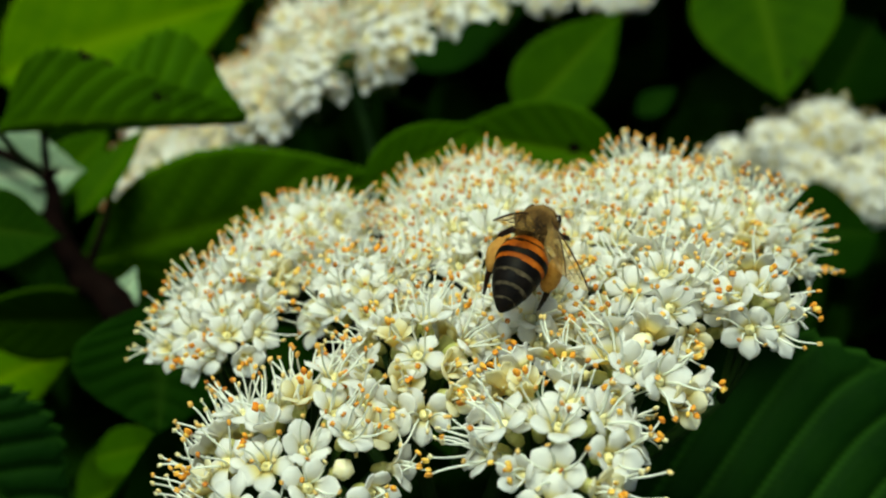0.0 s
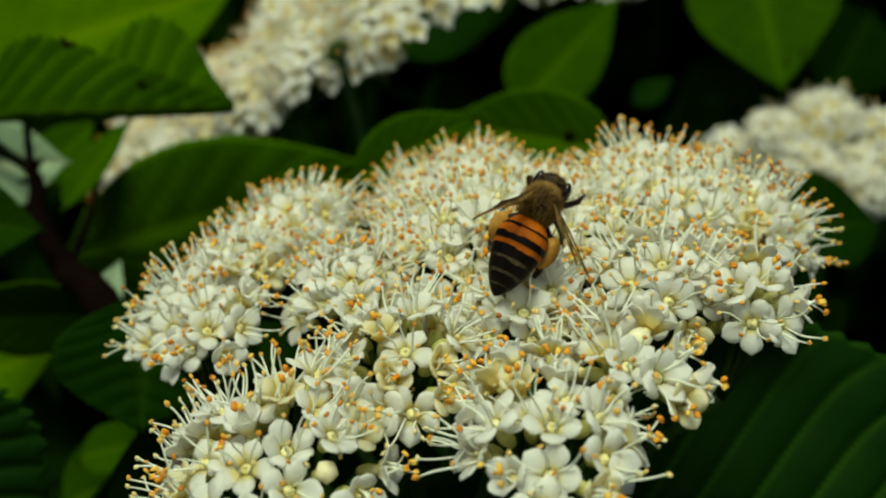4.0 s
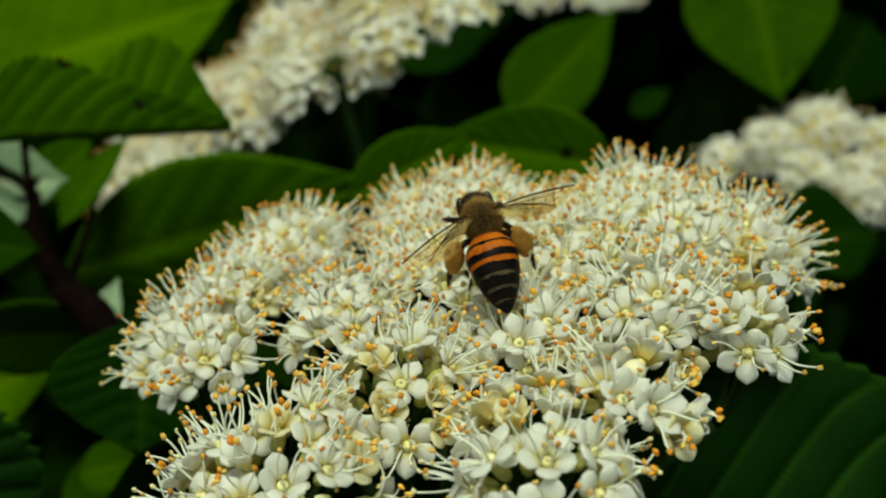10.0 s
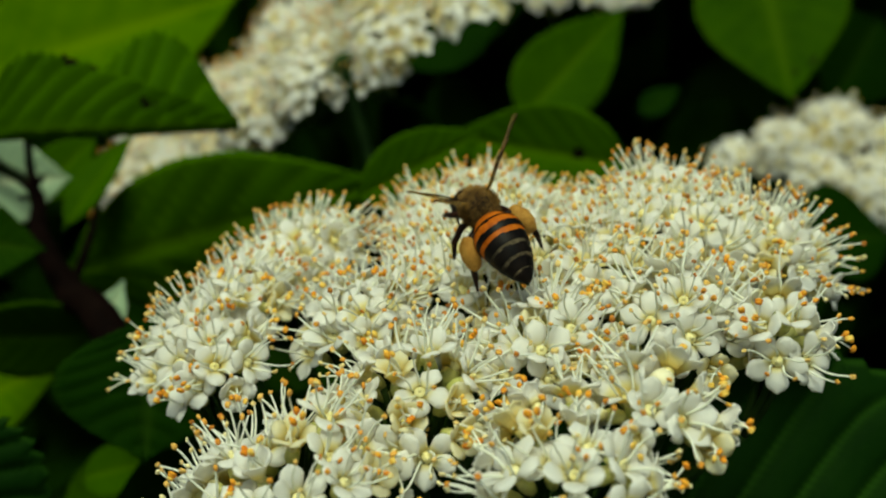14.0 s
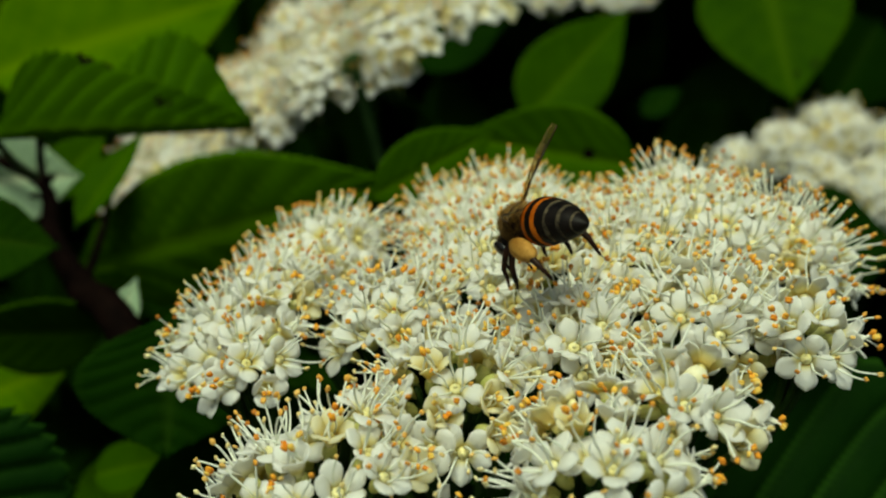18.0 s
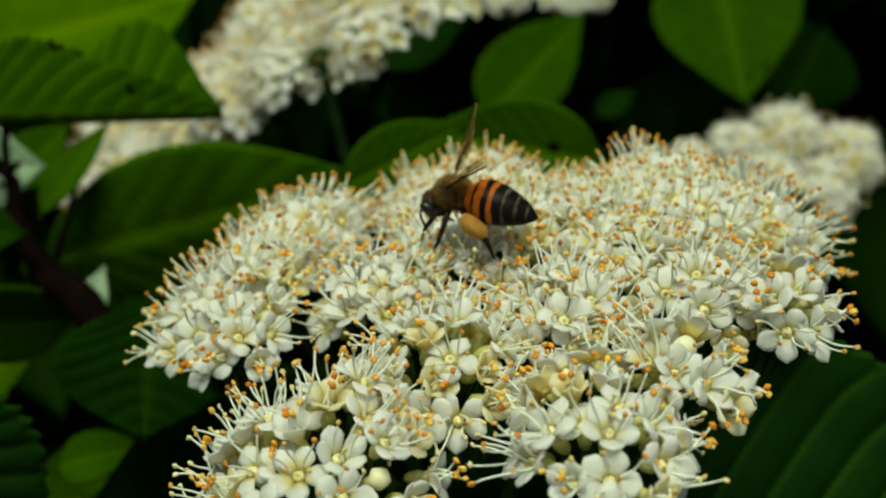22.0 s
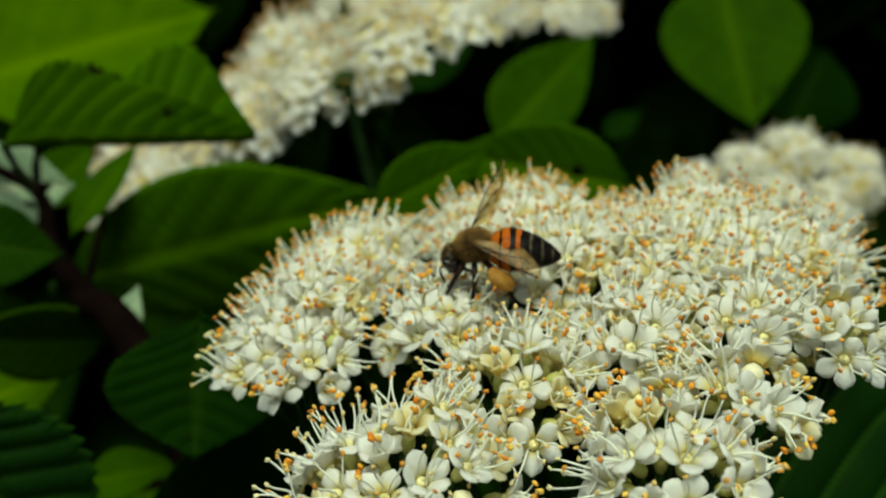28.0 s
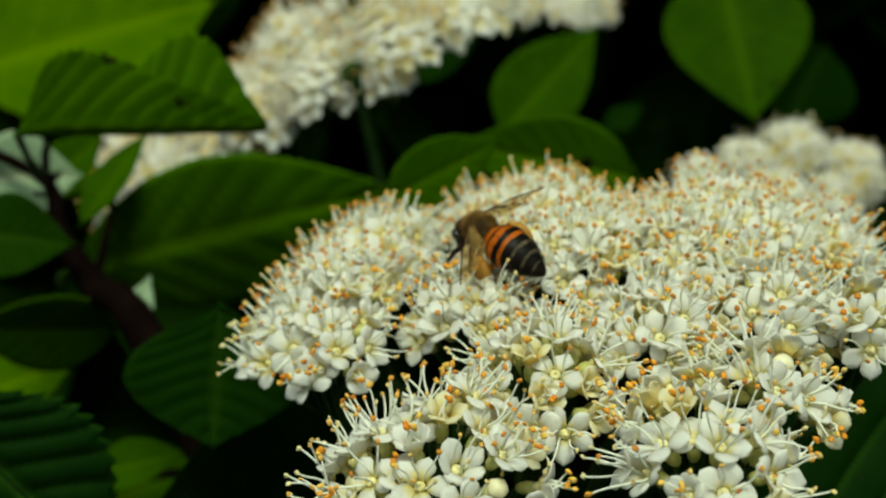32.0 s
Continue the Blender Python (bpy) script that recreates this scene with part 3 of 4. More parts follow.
def closed_bud(r):
    s = Shape()
    v, f = blob((0, 0, 0), (r, r, r * 0.92), None, 8, 10)
    v = [Vector((p[0] * (1 + 0.06 * math.cos(5 * math.atan2(p[1], p[0]))), p[1] * (1 + 0.06 * math.cos(5 * math.atan2(p[1], p[0]))), p[2])) for p in v]
    s.add(v, f, 0)
    v, f = tube([(0, 0, -2.2), (0, 0, -1.6), (0, 0, -0.7)], [0.3, 0.55, 0.5], 8)
    s.add(v, f, 1)
    return s.mesh("flower_bud", [CREAM, CALYX])


def stamen(lean, bow, length, seed, ripe=1.0, pollen=ANTHER):
    """A curved filament that leaves the cup along +x and carries a two-lobed anther."""
    rnd = random.Random(seed)
    p = []
    x, z, a = 0.55, 0.3, math.pi / 2 - lean
    for i in range(7):
        p.append((x, 0.16 * math.sin(0.8 * i + seed), z))
        x, z = x + length / 6 * math.cos(a), z + length / 6 * math.sin(a)
        a += bow / 6
    s = Shape()
    v, f = tube(p, [0.12, 0.105, 0.10, 0.095, 0.09, 0.08, 0.07], 5)
    s.add(v, f, 0)
    q = Euler((rnd.uniform(-0.8, 0.8), rnd.uniform(-0.8, 0.8), rnd.uniform(0, 3))).to_matrix()
    for d in (-1, 1):
        v, f = blob(Vector(p[-1]) + q @ Vector((0.09 * d, 0, 0.1)), (0.155 * ripe, 0.18 * ripe, 0.30 * ripe), q, 5, 6, 0.2, rnd)
        s.add(v, f, 1)
    return s.mesh("stamen", [FILAMENT, pollen])


COROLLAS = [corolla(radians(10 + 5.0 * k), 20 + k) for k in range(9)]
CUPS = [corolla(radians(50 + 6 * k), 50 + k, 0.92, PETAL_CREAM if k % 2 else PETAL) for k in range(4)]
BUDS = [closed_bud(0.72 + 0.09 * k) for k in range(3)]
STAMENS = [stamen(radians(2 + 3.0 * k), radians(-26 + 11 * (k % 5)), 2.9 + 0.2 * ((k * 5) % 7), 90 + k, 0.72 + 0.12 * (k % 3)) for k in range(14)]
RIM_STAMENS = [stamen(radians(4 + 3.5 * k), radians(30 - 15 * (k % 5)), 2.6 + 0.23 * ((k * 3) % 7), 140 + k, 0.72 + 0.10 * (k % 3), PALE_ANTHER) for k in range(10)]
TUCKED = [stamen(radians(-4 - 5 * k), radians(30), 2.1 + 0.25 * k, 120 + k, 0.9 + 0.14 * (k % 3), RIPE) for k in range(5)]


def floret(parent, at, normal, rnd, stamens=5, size=1.0, mood=None, rim=False):
    mood = rnd.random() if mood is None else mood
    m = upright(at, normal, rnd.uniform(0, 6.28)) @ Matrix.Scale(size, 4)
    if mood < 0.012:
        return part("flower_bud", rnd.choice(BUDS), parent, m)
    opening = mood < 0.37
    ob = part("floret", rnd.choice(CUPS if opening else COROLLAS), parent, m)
    for k in range(stamens):
        a = 2 * math.pi * (k + 0.5) / 5 + rnd.uniform(-0.2, 0.2)
        part("stamen", rnd.choice(TUCKED if opening else RIM_STAMENS if rim else STAMENS), ob, Matrix.Rotation(a, 4, "Z") @ Matrix.Rotation(rnd.uniform(-0.12, 0.12), 4, "X"))
    return ob


def crown(x, y):
    """Height of the pollen tips of the front blossom over its middle."""
    back = max(0.0, y - 14) * 0.16 * (1 - 0.8 * min(1, max(0, (x - 12) / 10))) * min(1, max(0, (x + 10) / 5))
    dip = 1.2 * math.exp(-((x - 4) ** 2 + (y + 9) ** 2) / 70)
    return 4.28 + 0.2437 * x + 0.0768 * y - 0.00768 * x * x - 0.0040 * y * y - back - dip


# the umbels of the front blossom: middle, half widths across and in depth, how far the rim florets tip outward, lift
UMBELS = [
    (-22.9, 4.8, 7.0, 8.0, 70, 4.2), (-18.0, 22.5, 8.8, 11.0, 70, 2.2), (4.5, 6, 10, 9.5, 45, 0), (4, 25, 10, 9.5, 50, 0.8), (2.5, 36, 9, 7, 60, 2.2), (-2.5, -15.5, 6.2, 7.0, 72, 0.6),
    (25, 11, 9, 9, 55, 0.5), (33, 13, 7.2, 10, 76, 1.0), (25.2, 23.5, 6.8, 7.2, 62, 1.0), (21, -8.5, 7.2, 6.0, 68, 0.7), (28.6, -12.5, 3.2, 4.6, 84, 1.5), (15.8, -23.0, 3.8, 4.2, 82, 1.4),
    (9.2, -28.6, 5.8, 8.4, 80, 1.0), (-13.2, -23.4, 9.9, 9.8, 78, 1.8), (8.8, -11.0, 5.8, 6.0, 66, 0.3), (-7.5, -0.5, 5.2, 6.0, 50, 0), (13, 31, 8, 8, 55, -2.4), (15.5, 4, 7, 8, 40, 0),
    (-20.6, -3.4, 4.0, 4.2, 74, 2.8), (18.0, -22.6, 3.2, 3.4, 80, 1.2),
]
CLEAR = [(-12.6, -7.6, 2.8), (-9.8, -6.4, 1.7), (-15.2, -9.4, 1.6), (-26.4, -3.4, 2.4), (-3.4, -23.6, 1.9), (0.2, -28.0, 3.0), (2.0, -32.5, 3.3), (3.6, -37.0, 3.8), (-6.5, 25.5, 2.4), (23.6, -16.0, 1.9), (24.6, -20.0, 2.6), (17.2, -28.6, 2.2)]


def front_blossom():
    rnd = random.Random(11)
    head = thing("flower_cluster", Matrix.Translation(mm(0, 0, 0)), "flat-topped cluster of small creamy white flowers with orange pollen tips", "flower", "flower clusters")
    placed, hubs, rest = [], [], Shape()
    for cx, cy, rx, ry, tip, lift in UMBELS:
        hub = Vector((cx * 0.93, cy * 0.93, crown(cx, cy) - 14))
        hubs.append(hub)
        pedicels = Shape()
        gap = 2.4 if cy < 12 else 2.2
        for k in range(420):
            rho = math.sqrt(rnd.random())
            a = rnd.uniform(0, 6.283)
            x = cx + rx * rho * math.cos(a)
            y = cy + ry * rho * math.sin(a)
            drop = (0.58 if cy < 0 else 0.46) * min(rx, ry) * rho ** 3
            at = Vector((x, y, crown(x, y) + lift - 3.7 - drop + rnd.uniform(-1.2, 0.6)))
            if any((at - q).length < gap for q in placed) or any(math.hypot(x - u, y - v) < r for u, v, r in CLEAR):
                continue
            placed.append(at)
            tilt = radians(tip) * rho ** 1.4
            n = Vector((math.sin(tilt) * math.cos(a), math.sin(tilt) * math.sin(a) - 0.16, math.cos(tilt)))
            n += Vector((rnd.uniform(-0.25, 0.25), rnd.uniform(-0.25, 0.25), 0))
            n.normalize()
            if y > 9 or (y > 2 and rho < 0.6 and x > -8):
                m = upright(at / MM * MM, n, rnd.uniform(0, 6.28))
                m.translation = at
                src = FAR_DATA[rnd.randrange(len(FAR_DATA))]
                q = len(rest.v)
                rest.v += [tuple(m @ Vector(p)) for p in src.v]
                rest.f += [tuple(i + q for i in face) for face in src.f]
                rest.m += src.m
                rest.a += src.a
            else:
                near_bud = math.hypot(x - 17.8, y + 23.2) < 1.3
                floret(head, at, n, rnd, rnd.choice((4, 5, 5)), rnd.uniform(0.96, 1.14), 0.01 if near_bud else None, rho > 0.88)
            foot = at - n * 1.9
            v, f = tube(spline([hub, hub.lerp(foot, 0.55) + Vector((0, 0, -0.8)), foot], 6), [0.5, 0.42, 0.38, 0.34, 0.32, 0.36], 5)
            pedicels.add(v, f, 0)
        part("umbel_stalk", pedicels.mesh("umbel_stalk", [STALK]), head)
    ob = part("floret_mass", rest.mesh("floret_mass", [PETAL, FILAMENT, ANTHER_MIX, THROAT, CALYX], True), head)
    tagged(ob, kind="stuff")
    root = Vector((2, 6, -42))
    for hub in hubs:
        v, f = tube(spline([root, root.lerp(hub, 0.5) + Vector((0, 0, -2)), hub], 8), [1.1, 1.0, 0.9, 0.85, 0.8, 0.75, 0.7, 0.6], 7)
        part("ray", mesh_of("ray", v, f, [STALK]), head)
    v, f = tube(spline([(8, 30, -160), (5, 14, -95), root], 12), list(np.linspace(1.9, 1.3, 12)), 8)
    part("stalk", mesh_of("stalk", v, f, [STALK]), head)
    return head


def joined_floret(seed, opened, bare=False):
    """A floret with its stamens as one mesh, for blossoms that stand farther off."""
    rnd = random.Random(seed)
    s = Shape()
    for k in range(5):
        a = 2 * math.pi * k / 5
        v, f, u = petal(2.5, 1.06, radians(opened) + rnd.uniform(-0.15, 0.15), rnd.uniform(-0.3, 0.1), rnd.uniform(0.1, 0.7), seed + k)
        m = Matrix.Rotation(a, 3, "Z")
        s.add([m @ Vector(p) for p in v], f, 0, u)
        if (seed // 10 + k) % 5 == 0 or (bare and k % 2):
            continue
        b = a + 0.6
        lean = rnd.uniform(0.05, 0.6)
        reach = rnd.uniform(1.6, 2.8) if bare else rnd.uniform(2.6, 4.2)
        w = Vector((math.cos(b) * math.sin(lean), math.sin(b) * math.sin(lean), math.cos(lean)))
        q = Vector((math.cos(b) * 0.5, math.sin(b) * 0.5, 0.3))
        v, f = tube([q, q + w * reach * 0.5, q + w * reach + Vector((0, 0, 0.2))], [0.115, 0.10, 0.085], 4)
        s.add(v, f, 1)
        v, f = blob(q + w * (reach + 0.1) + Vector((0, 0, 0.2)), (0.22, 0.22, 0.30), None, 4, 6)
        s.add(v, f, 2)
    v, f = blob((0, 0, 0.1), (0.55, 0.55, 0.42), None, 5, 7)
    s.add(v, f, 3)
    v, f = tube([(0, 0, -2.0), (0, 0, -1.2), (0, 0, -0.3)], [0.3, 0.6, 0.6], 6)
    s.add(v, f, 4)
    return s


FAR_DATA = [joined_floret(200 + 10 * k, -8 + 6 * k) for k in range(6)]
FAR_FLORETS = [d.mesh("floret", [PETAL, FILAMENT, ANTHER_MIX, THROAT, CALYX], True) for d in FAR_DATA]
SPARSE_FLORETS = [joined_floret(300 + 10 * k, -4 + 7 * k, True).mesh("floret", [PETAL if k else PETAL_CREAM, FILAMENT, PALE_ANTHER if k % 2 else ANTHER_MIX, THROAT, CALYX], True) for k in range(6)]
front_blossom()


def far_blossom(at, axis, umbels, root, label, seed, spacing=2.7, rise=0.010, joint=None, near=2.35, big=1.2, plain=False):
    """A blossom behind: umbels (x, y, radius, lift) in a plane across axis, stalks down to root, all in millimetres."""
    rnd = random.Random(seed)
    z = Vector(axis).normalized()
    x = (Vector((1, 0, 0)) - z * z.x).normalized()
    base = Matrix((x, z.cross(x), z)).transposed().to_4x4()
    base.translation = mm(*at)
    head = thing("flower_cluster", base, label, "flower", "flower clusters")
    low = base.inverted() @ mm(*root) / MM
    hub0 = base.inverted() @ mm(*joint) / MM if joint else Vector((0, 0, -24)) * 0.7 + low.normalized() * 8
    placed = []
    for cx, cy, r, lift in umbels:
        hub = Vector((cx * 0.9, cy * 0.9, lift - 13))
        ped = Shape()
        count = int(r * r * 3.3 / (spacing * spacing * 0.62)) + 5
        for k in range(count):
            rho = math.sqrt((k + 0.5) / count)
            a = k * 2.39996 + rnd.uniform(-0.25, 0.25)
            x, y = cx + r * rho * math.cos(a), cy + r * rho * math.sin(a)
            p = Vector((x, y, lift - rise * (x * x + y * y) - 0.45 * r * rho ** 3 + rnd.uniform(-0.8, 0.8)))
            if any((p - q).length < near for q in placed):
                continue
            placed.append(p)
            tilt = radians(62) * rho ** 1.3
            n = Vector((math.sin(tilt) * math.cos(a) + rnd.uniform(-0.2, 0.2), math.sin(tilt) * math.sin(a) + rnd.uniform(-0.2, 0.2), math.cos(tilt))).normalized()
            part("floret", rnd.choice(SPARSE_FLORETS[1::2] if plain else FAR_FLORETS if rnd.random() < 0.4 else SPARSE_FLORETS), head, upright(p, n, rnd.uniform(0, 6.28)) @ Matrix.Scale(big * rnd.uniform(0.92, 1.08), 4))
            foot = p - n * 1.8
            v, f = tube([hub, hub.lerp(foot, 0.5), foot], [0.45, 0.38, 0.34], 5)
            ped.add(v, f, 0)
        part("umbel_stalk", ped.mesh("umbel_stalk", [CALYX]), head)
        v, f = tube(spline([hub0, hub0.lerp(hub, 0.5) + Vector((0, 0, -1.5)), hub], 6), [1.0, 0.95, 0.9, 0.85, 0.75, 0.65], 7)
        part("ray", mesh_of("ray", v, f, [STALK]), head)
    v, f = tube(spline([low, low.lerp(hub0, 0.55), hub0], 10), list(np.linspace(1.3, 1.05, 10)), 8)
    part("stalk", mesh_of("stalk", v, f, [STALK_SHADED]), head)
    return head


far_blossom((-19, 133, 5), (-0.40, -0.26, 0.88), [(-26, -4, 9, 0), (-10, -10, 9, 0), (7, -9, 9, 1), (21, -3, 8, 1), (-16, 9, 9, 2), (4, 9, 9, 3), (22, 10, 9, 1), (2, -13, 5, -4), (-3.1, -12.5, 4.6, -4.5), (3.8, -12.6, 4.6, -4.3), (-21, -11.5, 4.6, -4), (-14.5, -13.0, 3.0, -3)], (-6.5, 109, -46),
            "creamy white flower cluster behind the front one, on a green stalk", 21, joint=(-18.0, 117.5, -2.6))
far_blossom((-57, 154, -23), (-0.50, -0.28, 0.83), [(-17, -6, 8, 1), (-6, -11, 9, 1), (10, -11, 9, 1), (21, -5, 5, 0), (-16, 8, 9, 2), (2, 8, 9, 3), (14, 8, 7, 2)], (-40, 150, -110),
            "creamy white flower cluster half hidden by leaves", 22)
far_blossom((92, 172, -37), (-0.15, -0.72, 0.68), [(-9, 6, 6.5, 0), (4, 9, 8.0, 1), (11, -8, 7.5, 0), (-1, -4, 6.5, 0), (20, 4, 8, -1), (4, -15, 4, -1), (-20, 5, 5, -2)], (96, 195, -110),
            "pale cream flower cluster in the shade of the shrub", 23, near=2.9, big=1.3, plain=True)
far_blossom((41, 238, -3.5), (0.0, -0.3, 0.95), [(-9, 0, 8, 0), (6, -2, 8.5, 1), (14, 3, 6.5, 0)], (44, 250, -90), "distant cream flower cluster", 24)


# ---- the bee ----
FUR = mottled("bee_fur", [(0.3, (0.13, 0.068, 0.018)), (0.7, (0.34, 0.20, 0.064))], 900, 0.8, 0.12, 0.4, 0.0001, vary=0.2)
HIDE = mottled("bee_brown_hide", [(0.3, (0.010, 0.006, 0.004)), (0.7, (0.035, 0.02, 0.009))], 900, 0.7, 0.12, 0.3, 0.0001)
DARK = mottled("bee_black", [(0.3, (0.003, 0.0025, 0.0025)), (0.7, (0.010, 0.007, 0.0055))], 900, 0.42, 0.08, 0.2, 0.00005)
AMBER = mottled("bee_amber", [(0.25, (0.20, 0.036, 0.002)), (0.45, (0.39, 0.088, 0.007)), (0.75, (0.54, 0.150, 0.016))], 500, 0.5, 0.10, 0.2, 0.00005)
BAND = mottled("bee_hair_band", [(0.36, (0.02, 0.015, 0.010)), (0.66, (0.11, 0.085, 0.05))], 700, 0.8, 0.12, 0.4, 0.0001)
LEG = mottled("bee_leg", [(0.3, (0.006, 0.004, 0.004)), (0.7, (0.035, 0.013, 0.007))], 900, 0.45, 0.12, 0.2, 0.00005)
POLLEN = mottled("pollen_load", [(0.3, (0.36, 0.165, 0.032)), (0.7, (0.56, 0.30, 0.07))], 1500, 0.75, 0.15, 0.5, 0.0001)
EYE = mottled("bee_eye", [(0.3, (0.008, 0.006, 0.006)), (0.7, (0.02, 0.013, 0.01))], 2000, 0.25, 0.5)


def wing_material():
    m, n, l, b = shader("bee_wing", 0.25, 0.5)
    g = grain(n, l, 600, 3.0)
    r = ramp(n, [(0.3, (0.40, 0.25, 0.085)), (0.7, (0.60, 0.41, 0.17))])
    l.new(g.outputs[0], r.inputs[0])
    l.new(r.outputs[0], b.inputs["Base Color"])
    clear = n.new("ShaderNodeBsdfTransparent")
    clear.inputs[0].default_value = (0.98, 0.94, 0.82, 1)
    mix = n.new("ShaderNodeMixShader")
    mix.inputs[0].default_value = 0.15
    l.new(clear.outputs[0], mix.inputs[1])
    l.new(b.outputs[0], mix.inputs[2])
    l.new(mix.outputs[0], n["Material Output"].inputs[0])
    return m


WING = wing_material()


def wing_mesh(length, width, side, name):
    """A veined membrane that runs back from its root; side is -1 or 1."""
    s = Shape()
    rows = []
    for i in range(13):
        u = i / 12
        lead = -0.10 * width * math.sin(math.pi * u)
        trail = width * (0.10 + 0.90 * math.sin(math.pi * min(1, 0.06 + 0.90 * u ** 1.1)) ** 0.75) * (1.15 - 0.35 * (1 - u))
        row = []
        for j in range(6):
            v = j / 5
            x = lead * (1 - v) + trail * v
            row.append((-side * x + side * 0.25 * width * u, -u * length, 0.10 * math.sin(v * 9 + u * 4) + 0.25 * u * v))
        rows.append(row)
    v, f = slab(rows, 0.025)
    s.add(v, f, 0)
    lines = [[rows[i][0] for i in range(0, 13, 2)], [rows[i][1] for i in range(0, 11, 2)], [rows[i][min(5, 1 + i // 4)] for i in range(0, 12, 2)],
             [rows[i][min(5, 1 + i // 2)] for i in range(0, 8, 1)], [rows[6][k] for k in range(6)], [rows[9][k] for k in range(5)]]
    for k, q in enumerate(lines):
        v, f = tube([(a, b, c + 0.02) for a, b, c in q], [0.075 if k == 0 else 0.03] * len(q), 4)
        s.add(v, f, 1)
    return s.mesh(name, [WING, LEG])


def fur(centre, radii, count, length, seed, name):
    """Short tapering hairs that stand out all round."""
    rnd = random.Random(seed)
    s = Shape()
    for k in range(count):
        z = rnd.uniform(-0.9, 1)
        a = rnd.uniform(0, 6.283)
        n = Vector((math.sqrt(1 - z * z) * math.cos(a), math.sqrt(1 - z * z) * math.sin(a), z))
        p = Vector((n.x * radii[0], n.y * radii[1], n.z * radii[2])) + Vector(centre)
        w = (n + Vector((rnd.uniform(-0.5, 0.5), rnd.uniform(-0.7, 0.3), rnd.uniform(-0.4, 0.5)))).normalized() * length * rnd.uniform(0.6, 1.2)
        o = n.orthogonal().normalized() * 0.03
        q = n.cross(o)
        s.add([p + o, p - o * 0.5 + q * 0.87, p - o * 0.5 - q * 0.87, p + w], [(0, 1, 3), (1, 2, 3), (2, 0, 3)], 0)
    return s.mesh(name, [FUR])


def girdle(s0, s1, mat_split, seed):
    """One plate of the abdomen between two places on its length; mat_split: (share, material) pairs from front to back, with an uneven line between."""
    sides, steps = 28, 14
    verts, faces, mats = [], [], []
    rnd = random.Random(seed)
    ph = rnd.uniform(0, 6)
    for i in range(steps + 1):
        t = i / steps
        q = min(1.0, s0 + (s1 - s0) * t)
        r = max(0.05, 2.38 * (0.56 + 0.44 * math.sin(math.pi / 2 * min(1.0, q / 0.3))) * (1 - q ** 2.3) ** 0.72 * (1 + 0.035 * t))
        for k in range(sides):
            g = 2 * math.pi * k / sides
            verts.append((r * math.cos(g), -1.6 - 6.95 * q, -0.35 - 1.0 * q * q + r * 0.90 * math.sin(g)))
    for i in range(steps):
        for k in range(sides):
            g = 2 * math.pi * k / sides
            at = (i + 0.5) / steps + 0.05 * math.sin(3 * g + ph) + 0.03 * math.sin(7 * g + 2 * ph)
            faces.append((i * sides + k, i * sides + (k + 1) % sides, (i + 1) * sides + (k + 1) % sides, (i + 1) * sides + k))
            mats.append(next((m for share, m in mat_split if at <= share), mat_split[-1][1]))
    return mesh_of("plate", verts, faces, [AMBER, DARK, BAND], mats)


def leg_mesh(points, radii, hair, seed):
    s = Shape()
    v, f = tube(points, radii, 7)
    s.add(v, f, 0)
    rnd = random.Random(seed)
    for a, b, r in zip(points[1:], points[2:], radii[1:]):
        for k in range(hair):
            p = Vector(a).lerp(Vector(b), rnd.random())
            w = Vector((rnd.uniform(-1, 1), rnd.uniform(-1, 1), rnd.uniform(-1, 0.4))).normalized()
            o = w.orthogonal().normalized() * 0.04
            s.add([p + o, p - o, p + w * (r + rnd.uniform(0.15, 0.4))], [(0, 1, 2)], 0)
    return s.mesh("leg", [LEG])


